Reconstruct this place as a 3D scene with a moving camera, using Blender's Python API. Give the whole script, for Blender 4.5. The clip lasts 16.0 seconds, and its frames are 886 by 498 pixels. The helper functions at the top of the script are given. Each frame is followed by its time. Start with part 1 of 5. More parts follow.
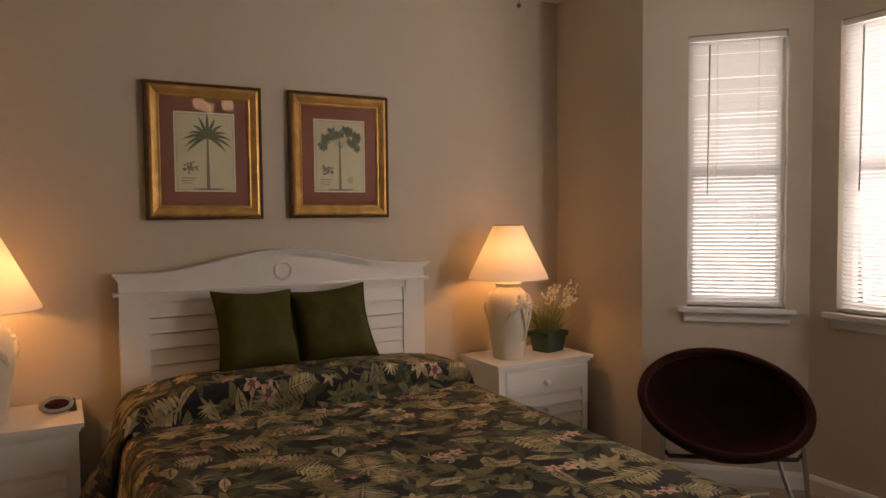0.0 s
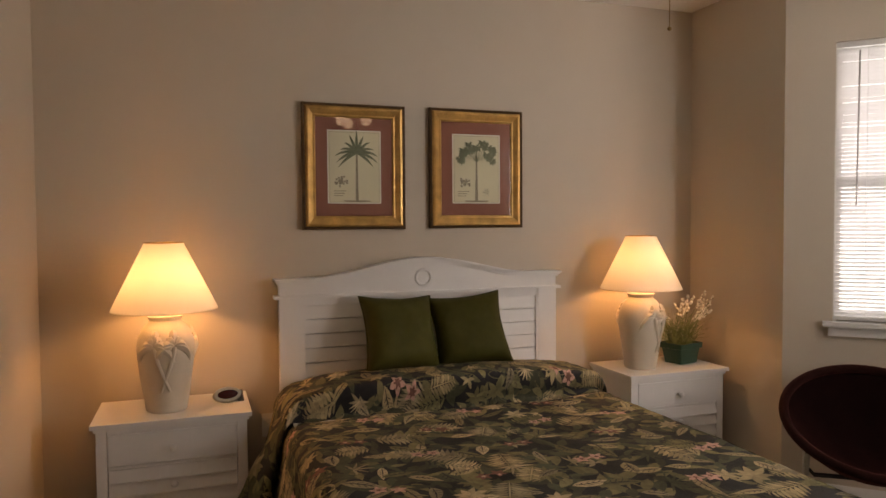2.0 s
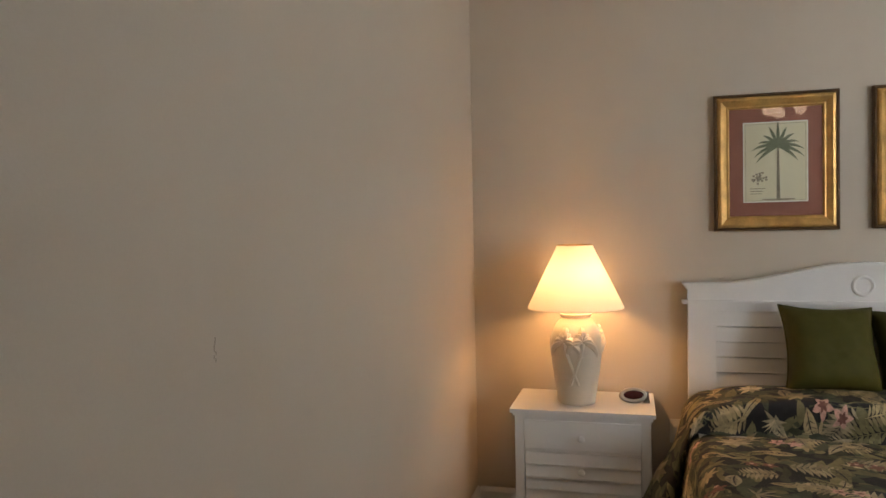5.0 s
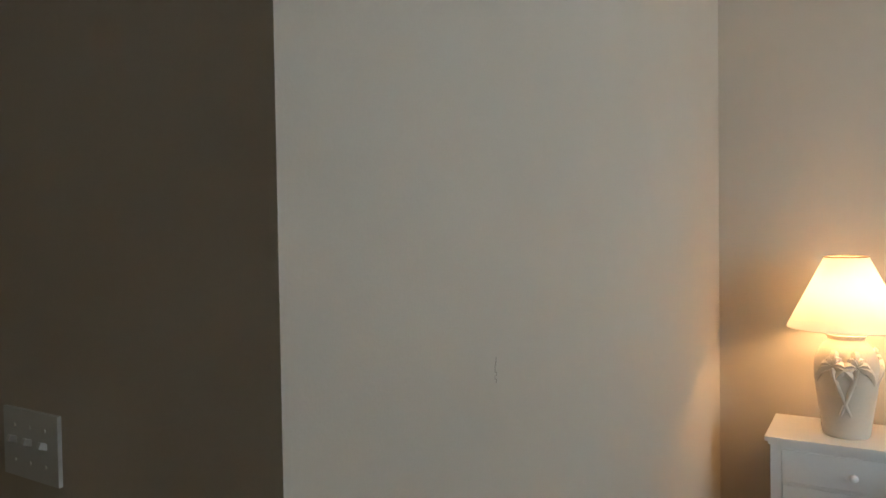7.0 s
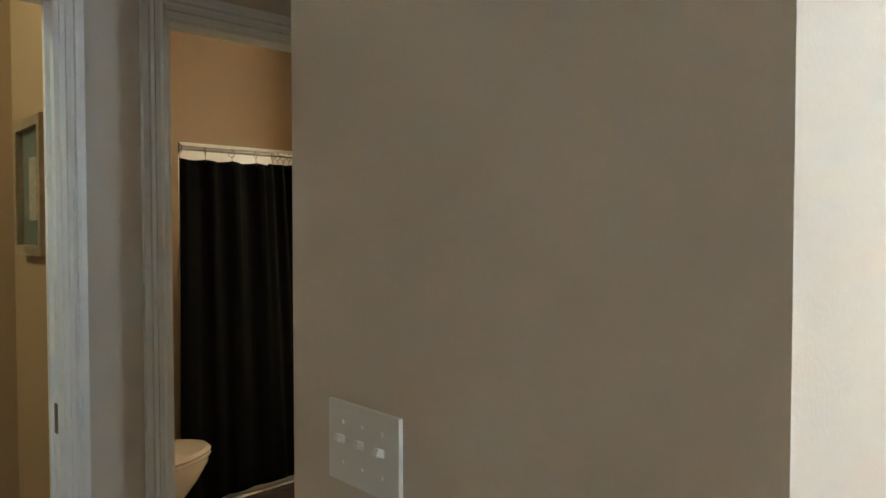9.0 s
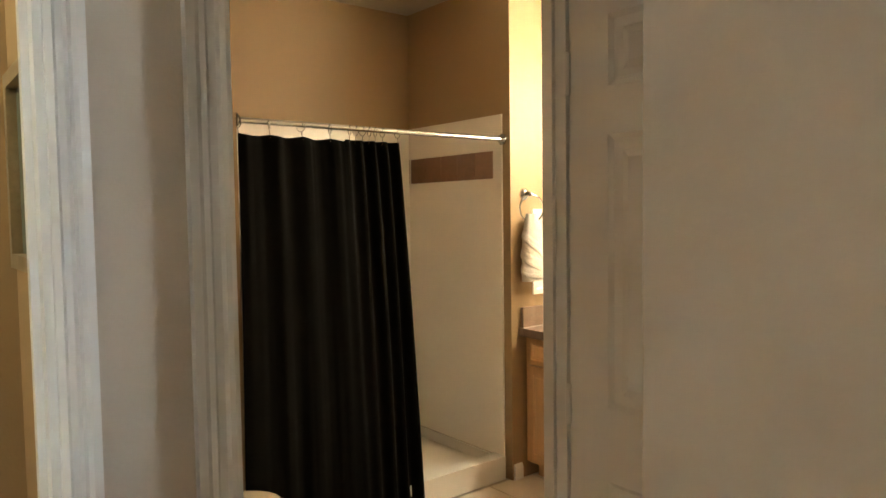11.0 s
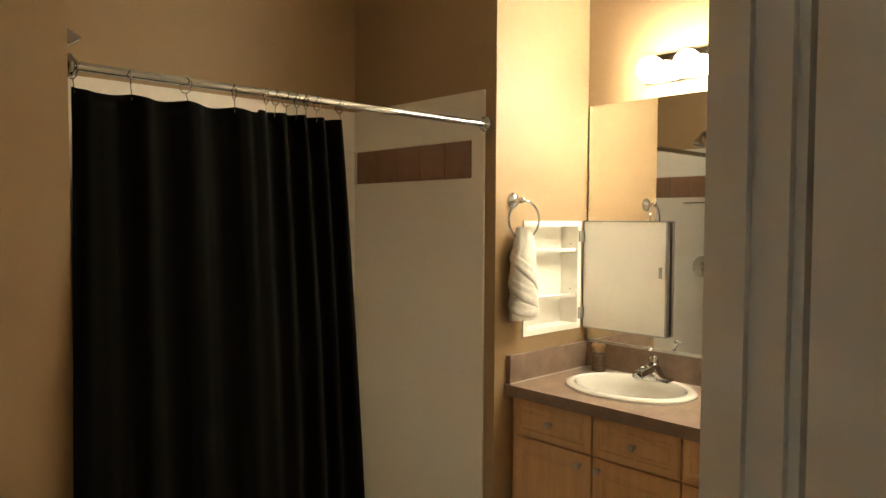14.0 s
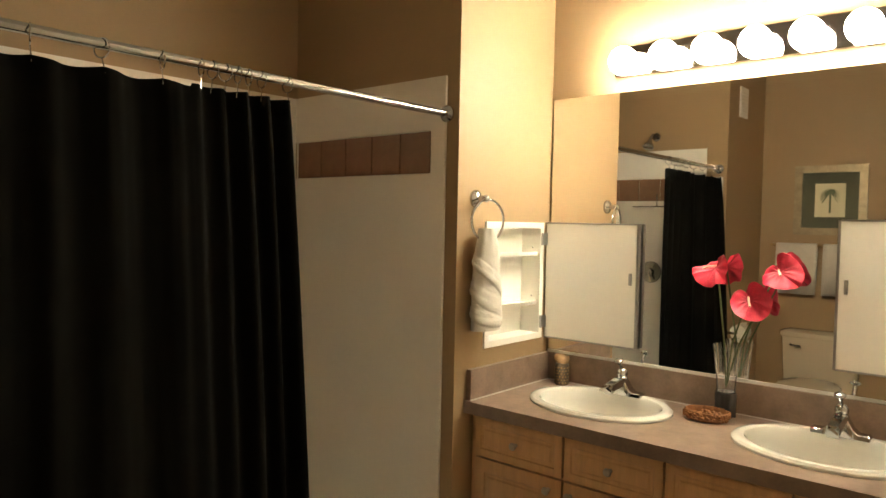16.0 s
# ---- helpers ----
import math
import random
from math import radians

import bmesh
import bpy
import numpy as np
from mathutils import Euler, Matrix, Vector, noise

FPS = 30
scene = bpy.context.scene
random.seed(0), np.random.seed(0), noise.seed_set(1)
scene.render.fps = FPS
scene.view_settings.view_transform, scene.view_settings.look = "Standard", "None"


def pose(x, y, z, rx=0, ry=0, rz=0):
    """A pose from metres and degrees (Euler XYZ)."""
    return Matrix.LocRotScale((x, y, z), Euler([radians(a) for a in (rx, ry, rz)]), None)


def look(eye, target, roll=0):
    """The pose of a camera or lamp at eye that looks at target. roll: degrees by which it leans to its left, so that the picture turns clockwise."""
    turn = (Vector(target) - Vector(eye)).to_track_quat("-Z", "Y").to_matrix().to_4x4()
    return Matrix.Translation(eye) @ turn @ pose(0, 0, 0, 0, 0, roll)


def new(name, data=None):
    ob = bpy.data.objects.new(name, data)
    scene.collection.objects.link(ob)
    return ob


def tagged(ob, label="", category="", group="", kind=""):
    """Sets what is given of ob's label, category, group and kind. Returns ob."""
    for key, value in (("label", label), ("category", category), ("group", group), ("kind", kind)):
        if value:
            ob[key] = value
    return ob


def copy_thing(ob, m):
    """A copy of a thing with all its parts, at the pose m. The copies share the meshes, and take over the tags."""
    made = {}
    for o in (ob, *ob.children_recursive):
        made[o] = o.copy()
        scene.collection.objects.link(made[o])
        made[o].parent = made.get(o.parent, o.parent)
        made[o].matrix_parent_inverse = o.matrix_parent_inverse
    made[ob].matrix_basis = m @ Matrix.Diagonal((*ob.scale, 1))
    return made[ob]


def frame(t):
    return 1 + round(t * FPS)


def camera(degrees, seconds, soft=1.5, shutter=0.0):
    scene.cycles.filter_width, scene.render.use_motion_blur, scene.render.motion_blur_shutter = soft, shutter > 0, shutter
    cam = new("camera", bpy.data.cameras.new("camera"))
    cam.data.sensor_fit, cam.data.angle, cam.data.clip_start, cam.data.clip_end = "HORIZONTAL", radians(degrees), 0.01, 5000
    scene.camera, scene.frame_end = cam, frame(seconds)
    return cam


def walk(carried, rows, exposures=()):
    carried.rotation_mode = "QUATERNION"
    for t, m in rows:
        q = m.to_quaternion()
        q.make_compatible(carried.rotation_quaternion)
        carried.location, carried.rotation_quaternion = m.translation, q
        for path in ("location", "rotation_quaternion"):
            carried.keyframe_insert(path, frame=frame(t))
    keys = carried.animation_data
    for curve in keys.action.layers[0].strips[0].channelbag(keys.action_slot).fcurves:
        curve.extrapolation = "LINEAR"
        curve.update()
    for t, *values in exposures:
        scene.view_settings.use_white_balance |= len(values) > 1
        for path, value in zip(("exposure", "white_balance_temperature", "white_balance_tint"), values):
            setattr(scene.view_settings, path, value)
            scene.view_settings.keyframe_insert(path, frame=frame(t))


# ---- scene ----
EXPO = [(0.0, -1.08, 8500, 27), (0.5, -0.88, 8350, 26), (1.5, -0.76, 8150, 24), (3.0, -0.63, 7600, 19), (4.7, -0.28, 6700, 13), (7.0, 0.14, 5650, 3), (8.0, 0.67, 5550, 2),
        (8.5, 1.15, 5500, 2), (9.0, 1.85, 5600, 2), (9.7, 2.44, 6150, 5), (12.0, 2.5, 6250, 6), (12.7, 2.3, 6000, 4), (13.5, 2.04, 5800, 2), (16.0, 1.87, 5750, 2)]
cam = camera(64.58, 16.0)
walk(cam, [
    (0.0, pose(0.828, -3.508, 1.423, 87.24, 0.55, -28.79)),
    (0.5, pose(0.798, -3.507, 1.427, 87.45, 0.73, -24.62)),
    (1.0, pose(0.757, -3.520, 1.434, 87.73, 0.82, -21.35)),
    (1.5, pose(0.714, -3.549, 1.438, 87.86, 0.57, -20.28)),
    (2.0, pose(0.678, -3.591, 1.442, 87.89, 0.39, -19.41)),
    (2.5, pose(0.663, -3.618, 1.444, 87.72, 0.36, -17.47)),
    (3.0, pose(0.681, -3.613, 1.442, 87.62, 0.28, -13.35)),
    (3.5, pose(0.712, -3.600, 1.441, 87.64, 0.20, -5.62)),
    (4.0, pose(0.736, -3.592, 1.442, 87.91, 0.32, 1.04)),
    (4.5, pose(0.770, -3.592, 1.443, 88.11, 0.56, 7.76)),
    (4.7, pose(0.803, -3.597, 1.445, 88.23, 0.83, 10.89)),
    (7.0, pose(0.630, -3.604, 1.495, 88.54, 0.87, 31.40)),
    (7.5, pose(0.568, -3.586, 1.485, 88.76, 0.78, 36.53)),
    (8.0, pose(0.490, -3.569, 1.474, 88.95, 0.57, 41.23)),
    (8.5, pose(0.367, -3.562, 1.466, 88.74, 0.28, 43.82)),
    (9.0, pose(0.221, -3.547, 1.456, 88.29, 0.04, 47.39)),
    (9.5, pose(0.048, -3.498, 1.465, 87.17, -0.10, 51.21)),
    (9.7, pose(-0.072, -3.445, 1.457, 87.01, -0.15, 52.90)),
    (11.8, pose(-0.816, -3.156, 1.495, 87.27, 1.11, 49.44)),
    (12.0, pose(-0.901, -3.113, 1.493, 87.49, 0.77, 48.69)),
    (12.5, pose(-1.050, -2.947, 1.494, 87.62, 0.35, 48.06)),
    (13.0, pose(-1.177, -2.835, 1.493, 87.70, 0.07, 46.49)),
    (13.5, pose(-1.299, -2.749, 1.494, 87.52, -0.08, 45.81)),
    (14.0, pose(-1.440, -2.639, 1.495, 87.58, -0.29, 46.64)),
    (14.5, pose(-1.558, -2.561, 1.499, 87.57, -0.55, 45.99)),
    (15.0, pose(-1.626, -2.544, 1.497, 87.73, -0.80, 43.75)),
    (15.5, pose(-1.676, -2.529, 1.491, 87.90, -0.98, 41.70)),
    (16.0, pose(-1.711, -2.522, 1.483, 87.84, -1.18, 40.71)),
], exposures=EXPO)

# world, sun
world = bpy.data.worlds.new("sky")
world.use_nodes = True
scene.world = world
wn = world.node_tree
sky = wn.nodes.new("ShaderNodeTexSky")
sky.sky_type, sky.sun_disc = "NISHITA", False
sky.sun_elevation, sky.sun_rotation = radians(48), radians(150)
wn.nodes["Background"].inputs["Strength"].default_value = 0.1
wn.links.new(sky.outputs["Color"], wn.nodes["Background"].inputs["Color"])
sun = new("sun", bpy.data.lights.new("sun", "SUN"))
sun.data.energy, sun.data.angle, sun.data.color = 2.5, radians(0.5), (1, 0.95, 0.87)
sun.matrix_world = look((0, 0, 0), (0.3, 0.55, -0.75))


def lamp_point(name, x, y, z, watts, color, radius):
    ob = new(name, bpy.data.lights.new(name, "POINT"))
    ob.data.energy, ob.data.color, ob.data.shadow_soft_size = watts, color, radius
    ob.location = (x, y, z)
    return ob


def lamp_area(name, eye, target, w, h, watts, color):
    ob = new(name, bpy.data.lights.new(name, "AREA"))
    ob.data.shape, ob.data.size, ob.data.size_y = "RECTANGLE", w, h
    ob.data.energy, ob.data.color = watts, color
    ob.matrix_world = look(eye, target)
    return ob


WARM = (1.0, 0.53, 0.205)
lamp_point("bedside_bulb_light", 0.545, -0.25, 1.19, 10.5, WARM, 0.045)
lamp_point("bedside_bulb_light", 3.032, -0.25, 1.19, 7.8, WARM, 0.045)
DAY = (0.88, 0.94, 1.0)
lamp_area("window_daylight", (4.22, -0.74, 1.65), (3.2, -1.76, 1.5), 0.6, 1.5, 21, DAY)
lamp_area("window_daylight", (4.42, -2.03, 1.65), (3.0, -2.03, 1.5), 1.3, 1.5, 60, DAY)
# added lamp behind the unseen third bay window, brightens the north and west walls
lamp_area("window_daylight", (4.13, -3.31, 1.65), (3.1, -2.28, 1.5), 0.6, 1.5, 47, DAY)
lamp_point("side_room_light", -2.1, -4.2, 2.5, 7.5, (0.93, 0.90, 0.64), 0.08)
BULB_GLOW = 31.0
FAN_GLOW = 5.0


# materials
def mat(name, color, rough=0.5, metal=0.0, vary=0.06, scale=3.0, fine=60.0, bump=0.05, spec=0.5, emit=None, power=0.0, trans=0.0, coat=0.0, sheen=0.0, stretch=None, island=0.0):
    m = bpy.data.materials.new(name)
    m.use_nodes = True
    n, l = m.node_tree.nodes, m.node_tree.links
    b = n["Principled BSDF"]
    b.inputs["Roughness"].default_value = rough
    b.inputs["Metallic"].default_value = metal
    b.inputs["Specular IOR Level"].default_value = spec
    b.inputs["Transmission Weight"].default_value = trans
    b.inputs["Coat Weight"].default_value = coat
    b.inputs["Sheen Weight"].default_value = sheen
    if emit:
        b.inputs["Emission Color"].default_value = (*emit, 1)
        b.inputs["Emission Strength"].default_value = power
    co = n.new("ShaderNodeTexCoord")
    src = co.outputs["Object"]
    if stretch:
        mp = n.new("ShaderNodeMapping")
        mp.inputs["Scale"].default_value = stretch
        l.new(src, mp.inputs["Vector"])
        src = mp.outputs["Vector"]
    t1, t2 = n.new("ShaderNodeTexNoise"), n.new("ShaderNodeTexNoise")
    t1.inputs["Scale"].default_value, t2.inputs["Scale"].default_value = scale, fine
    t1.inputs["Detail"].default_value, t2.inputs["Detail"].default_value = 5, 3
    l.new(src, t1.inputs["Vector"]), l.new(src, t2.inputs["Vector"])
    add = n.new("ShaderNodeMath")
    add.operation = "MULTIPLY_ADD"
    add.inputs[1].default_value = 0.35
    l.new(t2.outputs["Fac"], add.inputs[0]), l.new(t1.outputs["Fac"], add.inputs[2])
    ramp = n.new("ShaderNodeValToRGB")
    e = ramp.color_ramp.elements
    e[0].position, e[1].position = 0.42, 0.95
    e[0].color = (*[c * (1 - vary) for c in color], 1)
    e[1].color = (*[min(1, c * (1 + vary)) for c in color], 1)
    l.new(add.outputs[0], ramp.inputs["Fac"]), l.new(ramp.outputs["Color"], b.inputs["Base Color"])
    if island:
        geo, hs, mr = n.new("ShaderNodeNewGeometry"), n.new("ShaderNodeHueSaturation"), n.new("ShaderNodeMapRange")
        mr.inputs["To Min"].default_value, mr.inputs["To Max"].default_value = 1 - island, 1 + island
        l.new(geo.outputs["Random Per Island"], mr.inputs["Value"]), l.new(mr.outputs["Result"], hs.inputs["Value"])
        l.new(ramp.outputs["Color"], hs.inputs["Color"]), l.new(hs.outputs["Color"], b.inputs["Base Color"])
    if bump:
        bp = n.new("ShaderNodeBump")
        bp.inputs["Strength"].default_value, bp.inputs["Distance"].default_value = bump, 0.004
        l.new(t2.outputs["Fac"], bp.inputs["Height"]), l.new(bp.outputs["Normal"], b.inputs["Normal"])
    return m


def translucent(name, color, amount, rough=0.8):
    """Thin cloth, paper or plastic that lets light through."""
    m = mat(name, color, rough, vary=0.04, scale=6, fine=300, bump=0.05)
    n, l = m.node_tree.nodes, m.node_tree.links
    tr, mix = n.new("ShaderNodeBsdfTranslucent"), n.new("ShaderNodeMixShader")
    tr.inputs["Color"].default_value = (*color, 1)
    mix.inputs["Fac"].default_value = amount
    l.new(n["Principled BSDF"].outputs[0], mix.inputs[1]), l.new(tr.outputs[0], mix.inputs[2])
    l.new(mix.outputs[0], n["Material Output"].inputs["Surface"])
    return m


PAINT = mat("beige_wall_paint", (0.56, 0.487, 0.392), 0.6, vary=0.035, scale=1.3, fine=140, bump=0.12)
TAN = mat("tan_bathroom_paint", (0.345, 0.232, 0.118), 0.6, vary=0.035, scale=1.3, fine=140, bump=0.12)
CEIL = mat("white_ceiling_paint", (0.82, 0.80, 0.76), 0.8, vary=0.03, fine=180, bump=0.3)
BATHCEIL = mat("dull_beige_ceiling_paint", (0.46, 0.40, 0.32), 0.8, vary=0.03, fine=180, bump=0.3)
TRIM = mat("white_trim_paint", (0.74, 0.73, 0.70), 0.35, vary=0.03, scale=5, fine=90, bump=0.03)
FURN = mat("white_furniture_paint", (0.84, 0.82, 0.79), 0.38, vary=0.03, scale=4, fine=70, bump=0.04)
CARPET = mat("beige_carpet", (0.40, 0.335, 0.265), 0.95, vary=0.15, scale=8, fine=420, bump=0.9, spec=0.1)
FLOORTILE = mat("cream_floor_tile", (0.66, 0.57, 0.45), 0.3, vary=0.07, scale=7, fine=60, bump=0.04)
GROUT = mat("pale_grout", (0.48, 0.42, 0.34), 0.9, vary=0.1, fine=200, bump=0.3)
SHADE = translucent("cream_lampshade_cloth", (0.88, 0.85, 0.78), 0.27)
CERAMIC = mat("cream_ceramic", (0.70, 0.62, 0.50), 0.42, vary=0.06, scale=9, fine=120, bump=0.12)
GOLD = mat("worn_gold_leaf", (0.64, 0.385, 0.13), 0.42, metal=0.7, vary=0.3, scale=14, fine=160, bump=0.2)
DARKGOLD = mat("dark_gilt_rope", (0.13, 0.075, 0.03), 0.5, metal=0.4, vary=0.35, scale=40, fine=200, bump=0.3)
MATBOARD = mat("dull_red_mat_board", (0.27, 0.100, 0.062), 0.85, vary=0.05, fine=300, bump=0.05)
PAPER = mat("aged_print_paper", (0.66, 0.605, 0.41), 0.8, vary=0.05, fine=150, bump=0.03)
INK = mat("dark_green_ink", (0.15, 0.165, 0.095), 0.8, vary=0.3, scale=60, fine=300, bump=0)
INK2 = mat("brown_ink", (0.27, 0.225, 0.15), 0.8, vary=0.3, scale=60, fine=300, bump=0)
GLASS = mat("picture_glass", (1, 1, 1), 0.02, vary=0, bump=0, trans=1.0)
OLIVE = mat("olive_green_satin", (0.070, 0.064, 0.009), 0.68, vary=0.14, scale=18, fine=420, bump=0.3, spec=0.24)
QUILT = mat("dark_quilt_ground", (0.024, 0.021, 0.020), 0.75, vary=0.4, scale=20, fine=300, bump=0.3)
PRINTS = [mat("leaf_print_" + a, c, 0.75, vary=0.25, scale=45, fine=260, bump=0.2, island=0.3) for a, c in (
    ("tan", (0.56, 0.435, 0.255)), ("olive", (0.215, 0.185, 0.085)), ("grey_green", (0.37, 0.298, 0.18)), ("dark_green", (0.082, 0.084, 0.045)), ("khaki", (0.46, 0.355, 0.19)))]
PINK = mat("petal_print_pink", (0.68, 0.40, 0.31), 0.75, vary=0.3, scale=60, fine=260, bump=0.2)
RUST = mat("petal_print_rust", (0.24, 0.105, 0.075), 0.75, vary=0.3, scale=60, fine=260, bump=0.2)
# one chair velvet in two colours: seat darkened as in shade, rim lightened as lit
VELVETDIM = mat("shaded_burgundy_velvet", (0.0075, 0.0024, 0.0022), 0.9, vary=0.6, scale=5, fine=300, bump=0.3, spec=0.04, sheen=0.2)
VELVETDIM.node_tree.nodes["Principled BSDF"].inputs["Sheen Tint"].default_value = (0.55, 0.16, 0.13, 1)
VELVETLIT = mat("lit_burgundy_velvet", (0.016, 0.0050, 0.0043), 0.9, vary=0.4, scale=9, fine=300, bump=0.3, spec=0.05, sheen=0.3)
VELVETLIT.node_tree.nodes["Principled BSDF"].inputs["Sheen Tint"].default_value = (0.6, 0.2, 0.16, 1)
STEEL = mat("brushed_steel", (0.42, 0.40, 0.38), 0.35, metal=1, vary=0.08, fine=150, bump=0.03)
CHROME = mat("chrome", (0.50, 0.50, 0.50), 0.09, metal=1, vary=0.02, bump=0)
NICKEL = mat("brushed_nickel", (0.52, 0.48, 0.42), 0.28, metal=1, vary=0.05, fine=140, bump=0.03)
DARKRED = mat("dark_red_display", (0.045, 0.006, 0.006), 0.12, vary=0.1, bump=0)
POT = mat("green_plastic_pot", (0.014, 0.06, 0.04), 0.4, vary=0.1, bump=0.05)
GRASS = mat("dry_green_grass", (0.17, 0.20, 0.075), 0.7, vary=0.4, scale=25, fine=90, bump=0)
BLOOM = mat("small_white_blossom", (0.80, 0.77, 0.68), 0.8, vary=0.15, bump=0)
BLIND = translucent("white_blind_slat", (0.80, 0.79, 0.78), 0.42, 0.5)
PLATE = mat("white_switch_plastic", (0.70, 0.69, 0.65), 0.35, vary=0.02, bump=0)
CURTAIN = mat("black_shower_cloth", (0.0043, 0.0040, 0.0030), 0.9, vary=0.25, scale=10, fine=600, bump=0.15, spec=0.05)
SHOWER = mat("white_shower_panel", (0.82, 0.77, 0.68), 0.25, vary=0.03, scale=3, fine=50, bump=0.02)
BROWNTILE = mat("brown_glazed_tile", (0.26, 0.15, 0.09), 0.25, vary=0.12, scale=14, fine=80, bump=0.05)
LAMINATE = mat("taupe_mottled_laminate", (0.25, 0.175, 0.125), 0.38, vary=0.25, scale=16, fine=90, bump=0.03)
MAPLE = mat("pale_maple", (0.66, 0.395, 0.185), 0.4, vary=0.13, scale=4, fine=40, bump=0.05, stretch=(9, 9, 1.1))
PORCELAIN = mat("white_porcelain", (0.74, 0.71, 0.64), 0.12, vary=0.02, bump=0, coat=0.4)
BONE = mat("bone_porcelain", (0.58, 0.49, 0.36), 0.16, vary=0.02, bump=0, coat=0.3)
MIRROR = mat("mirror_silver", (0.88, 0.88, 0.86), 0.015, metal=1, vary=0.0, bump=0)
TERRY = mat("white_terry_cloth", (0.66, 0.62, 0.54), 0.95, vary=0.06, scale=30, fine=420, bump=0.8, spec=0.1)
ENAMEL = mat("cream_steel_enamel", (0.90, 0.87, 0.79), 0.35, vary=0.03, bump=0.02)
REDFLOWER = mat("coral_red_flower", (0.52, 0.012, 0.045), 0.5, vary=0.25, scale=30, fine=120, bump=0.25)
STEM = mat("flower_stem", (0.10, 0.12, 0.04), 0.6, vary=0.2, bump=0.05)
VASEGLASS = mat("clear_vase_glass", (0.97, 0.98, 0.97), 0.03, vary=0, bump=0, trans=1.0)
SMOKE = mat("dark_glass_base", (0.05, 0.045, 0.045), 0.08, vary=0.1, bump=0)
AMBER = mat("amber_bead", (0.27, 0.125, 0.05), 0.12, vary=0.5, scale=60, fine=200, bump=0.1)
BROWNMETAL = mat("patterned_brown_metal", (0.11, 0.085, 0.065), 0.35, metal=0.6, vary=0.5, scale=60, fine=160, bump=0.3)
MATCLOTH = mat("dark_brown_bath_mat", (0.055, 0.04, 0.03), 0.95, vary=0.3, scale=30, fine=300, bump=1.0, spec=0.1)
BULB = mat("lit_bulb_glass", (1, 1, 1), 0.3, vary=0, bump=0, emit=(1.0, 0.83, 0.585), power=BULB_GLOW)
FANBULB = mat("lit_fan_bulb", (1, 1, 1), 0.3, vary=0, bump=0, emit=(1.0, 0.74, 0.45), power=FAN_GLOW)
SILVERFRAME = mat("tarnished_silver_frame", (0.36, 0.28, 0.17), 0.4, metal=0.6, vary=0.2, scale=20, fine=120, bump=0.1)
SAGE = mat("sage_green_mat_board", (0.105, 0.108, 0.072), 0.85, vary=0.05, bump=0.04)
BRASS = mat("aged_brass", (0.36, 0.25, 0.11), 0.35, metal=1, vary=0.1, bump=0)
TANWOOD = mat("golden_tan_bristle", (0.24, 0.14, 0.055), 0.7, vary=0.3, scale=40, fine=200, bump=0.4)
SCUFF = mat("grey_scuff", (0.33, 0.28, 0.225), 0.7, vary=0.15, bump=0)
OUTWALL = mat("outdoor_grass", (0.10, 0.13, 0.05), 0.9, vary=0.3, scale=1.5, fine=30, bump=0.4)


# mesh helpers
def finish(bm, name, material, parent=None, label="", smooth=False, bevel=0.0, segs=2):
    if bevel:
        es = [e for e in bm.edges if len(e.link_faces) == 2 and e.calc_face_angle(0) > 0.6]
        bmesh.ops.bevel(bm, geom=es, offset=bevel, segments=segs, affect="EDGES", profile=0.6)
    bmesh.ops.recalc_face_normals(bm, faces=bm.faces)
    me = bpy.data.meshes.new(name)
    bm.to_mesh(me)
    bm.free()
    me.materials.append(material)
    if smooth:
        for p in me.polygons:
            p.use_smooth = True
        me.set_sharp_from_angle(angle=radians(38))
    ob = new(name, me)
    if parent:
        ob.parent = parent
    if label:
        ob["label"] = label
    return ob


def part(name, bm, material, parent, label="", smooth=False, bevel=0.0):
    return finish(bm, name, material, parent, label, smooth, bevel)


def empty(name, loc=(0, 0, 0), rz=0.0):
    ob = new(name)
    ob.matrix_basis = pose(*loc, 0, 0, rz)
    return ob


def add_box(bm, x0, y0, z0, x1, y1, z1, m=None):
    vs = [bm.verts.new((x, y, z)) for x in (x0, x1) for y in (y0, y1) for z in (z0, z1)]
    for f in ((0, 1, 3, 2), (4, 6, 7, 5), (0, 4, 5, 1), (2, 3, 7, 6), (0, 2, 6, 4), (1, 5, 7, 3)):
        bm.faces.new([vs[i] for i in f])
    if m:
        bmesh.ops.transform(bm, matrix=m, verts=vs)
    return vs


def box(*a, m=None):
    bm = bmesh.new()
    add_box(bm, *a, m=m)
    return bm


def add_loft(bm, rings, cap=True, closed=True):
    rows = [[bm.verts.new(p) for p in r] for r in rings]
    n = len(rows[0])
    for a, b in zip(rows, rows[1:]):
        for i in range(n if closed else n - 1):
            j = (i + 1) % n
            bm.faces.new((a[i], a[j], b[j], b[i]))
    if cap and closed:
        bm.faces.new(rows[0][::-1])
        bm.faces.new(rows[-1])
    return bm


def loft(rings, cap=True, closed=True):
    return add_loft(bmesh.new(), rings, cap, closed)


def circle(r, z, n=32, cx=0.0, cy=0.0, ry=None):
    return [(cx + r * math.cos(2 * math.pi * i / n), cy + (ry or r) * math.sin(2 * math.pi * i / n), z) for i in range(n)]


def lathe(profile, n=36, cap=True):
    return loft([circle(r, z, n) for r, z in profile], cap)


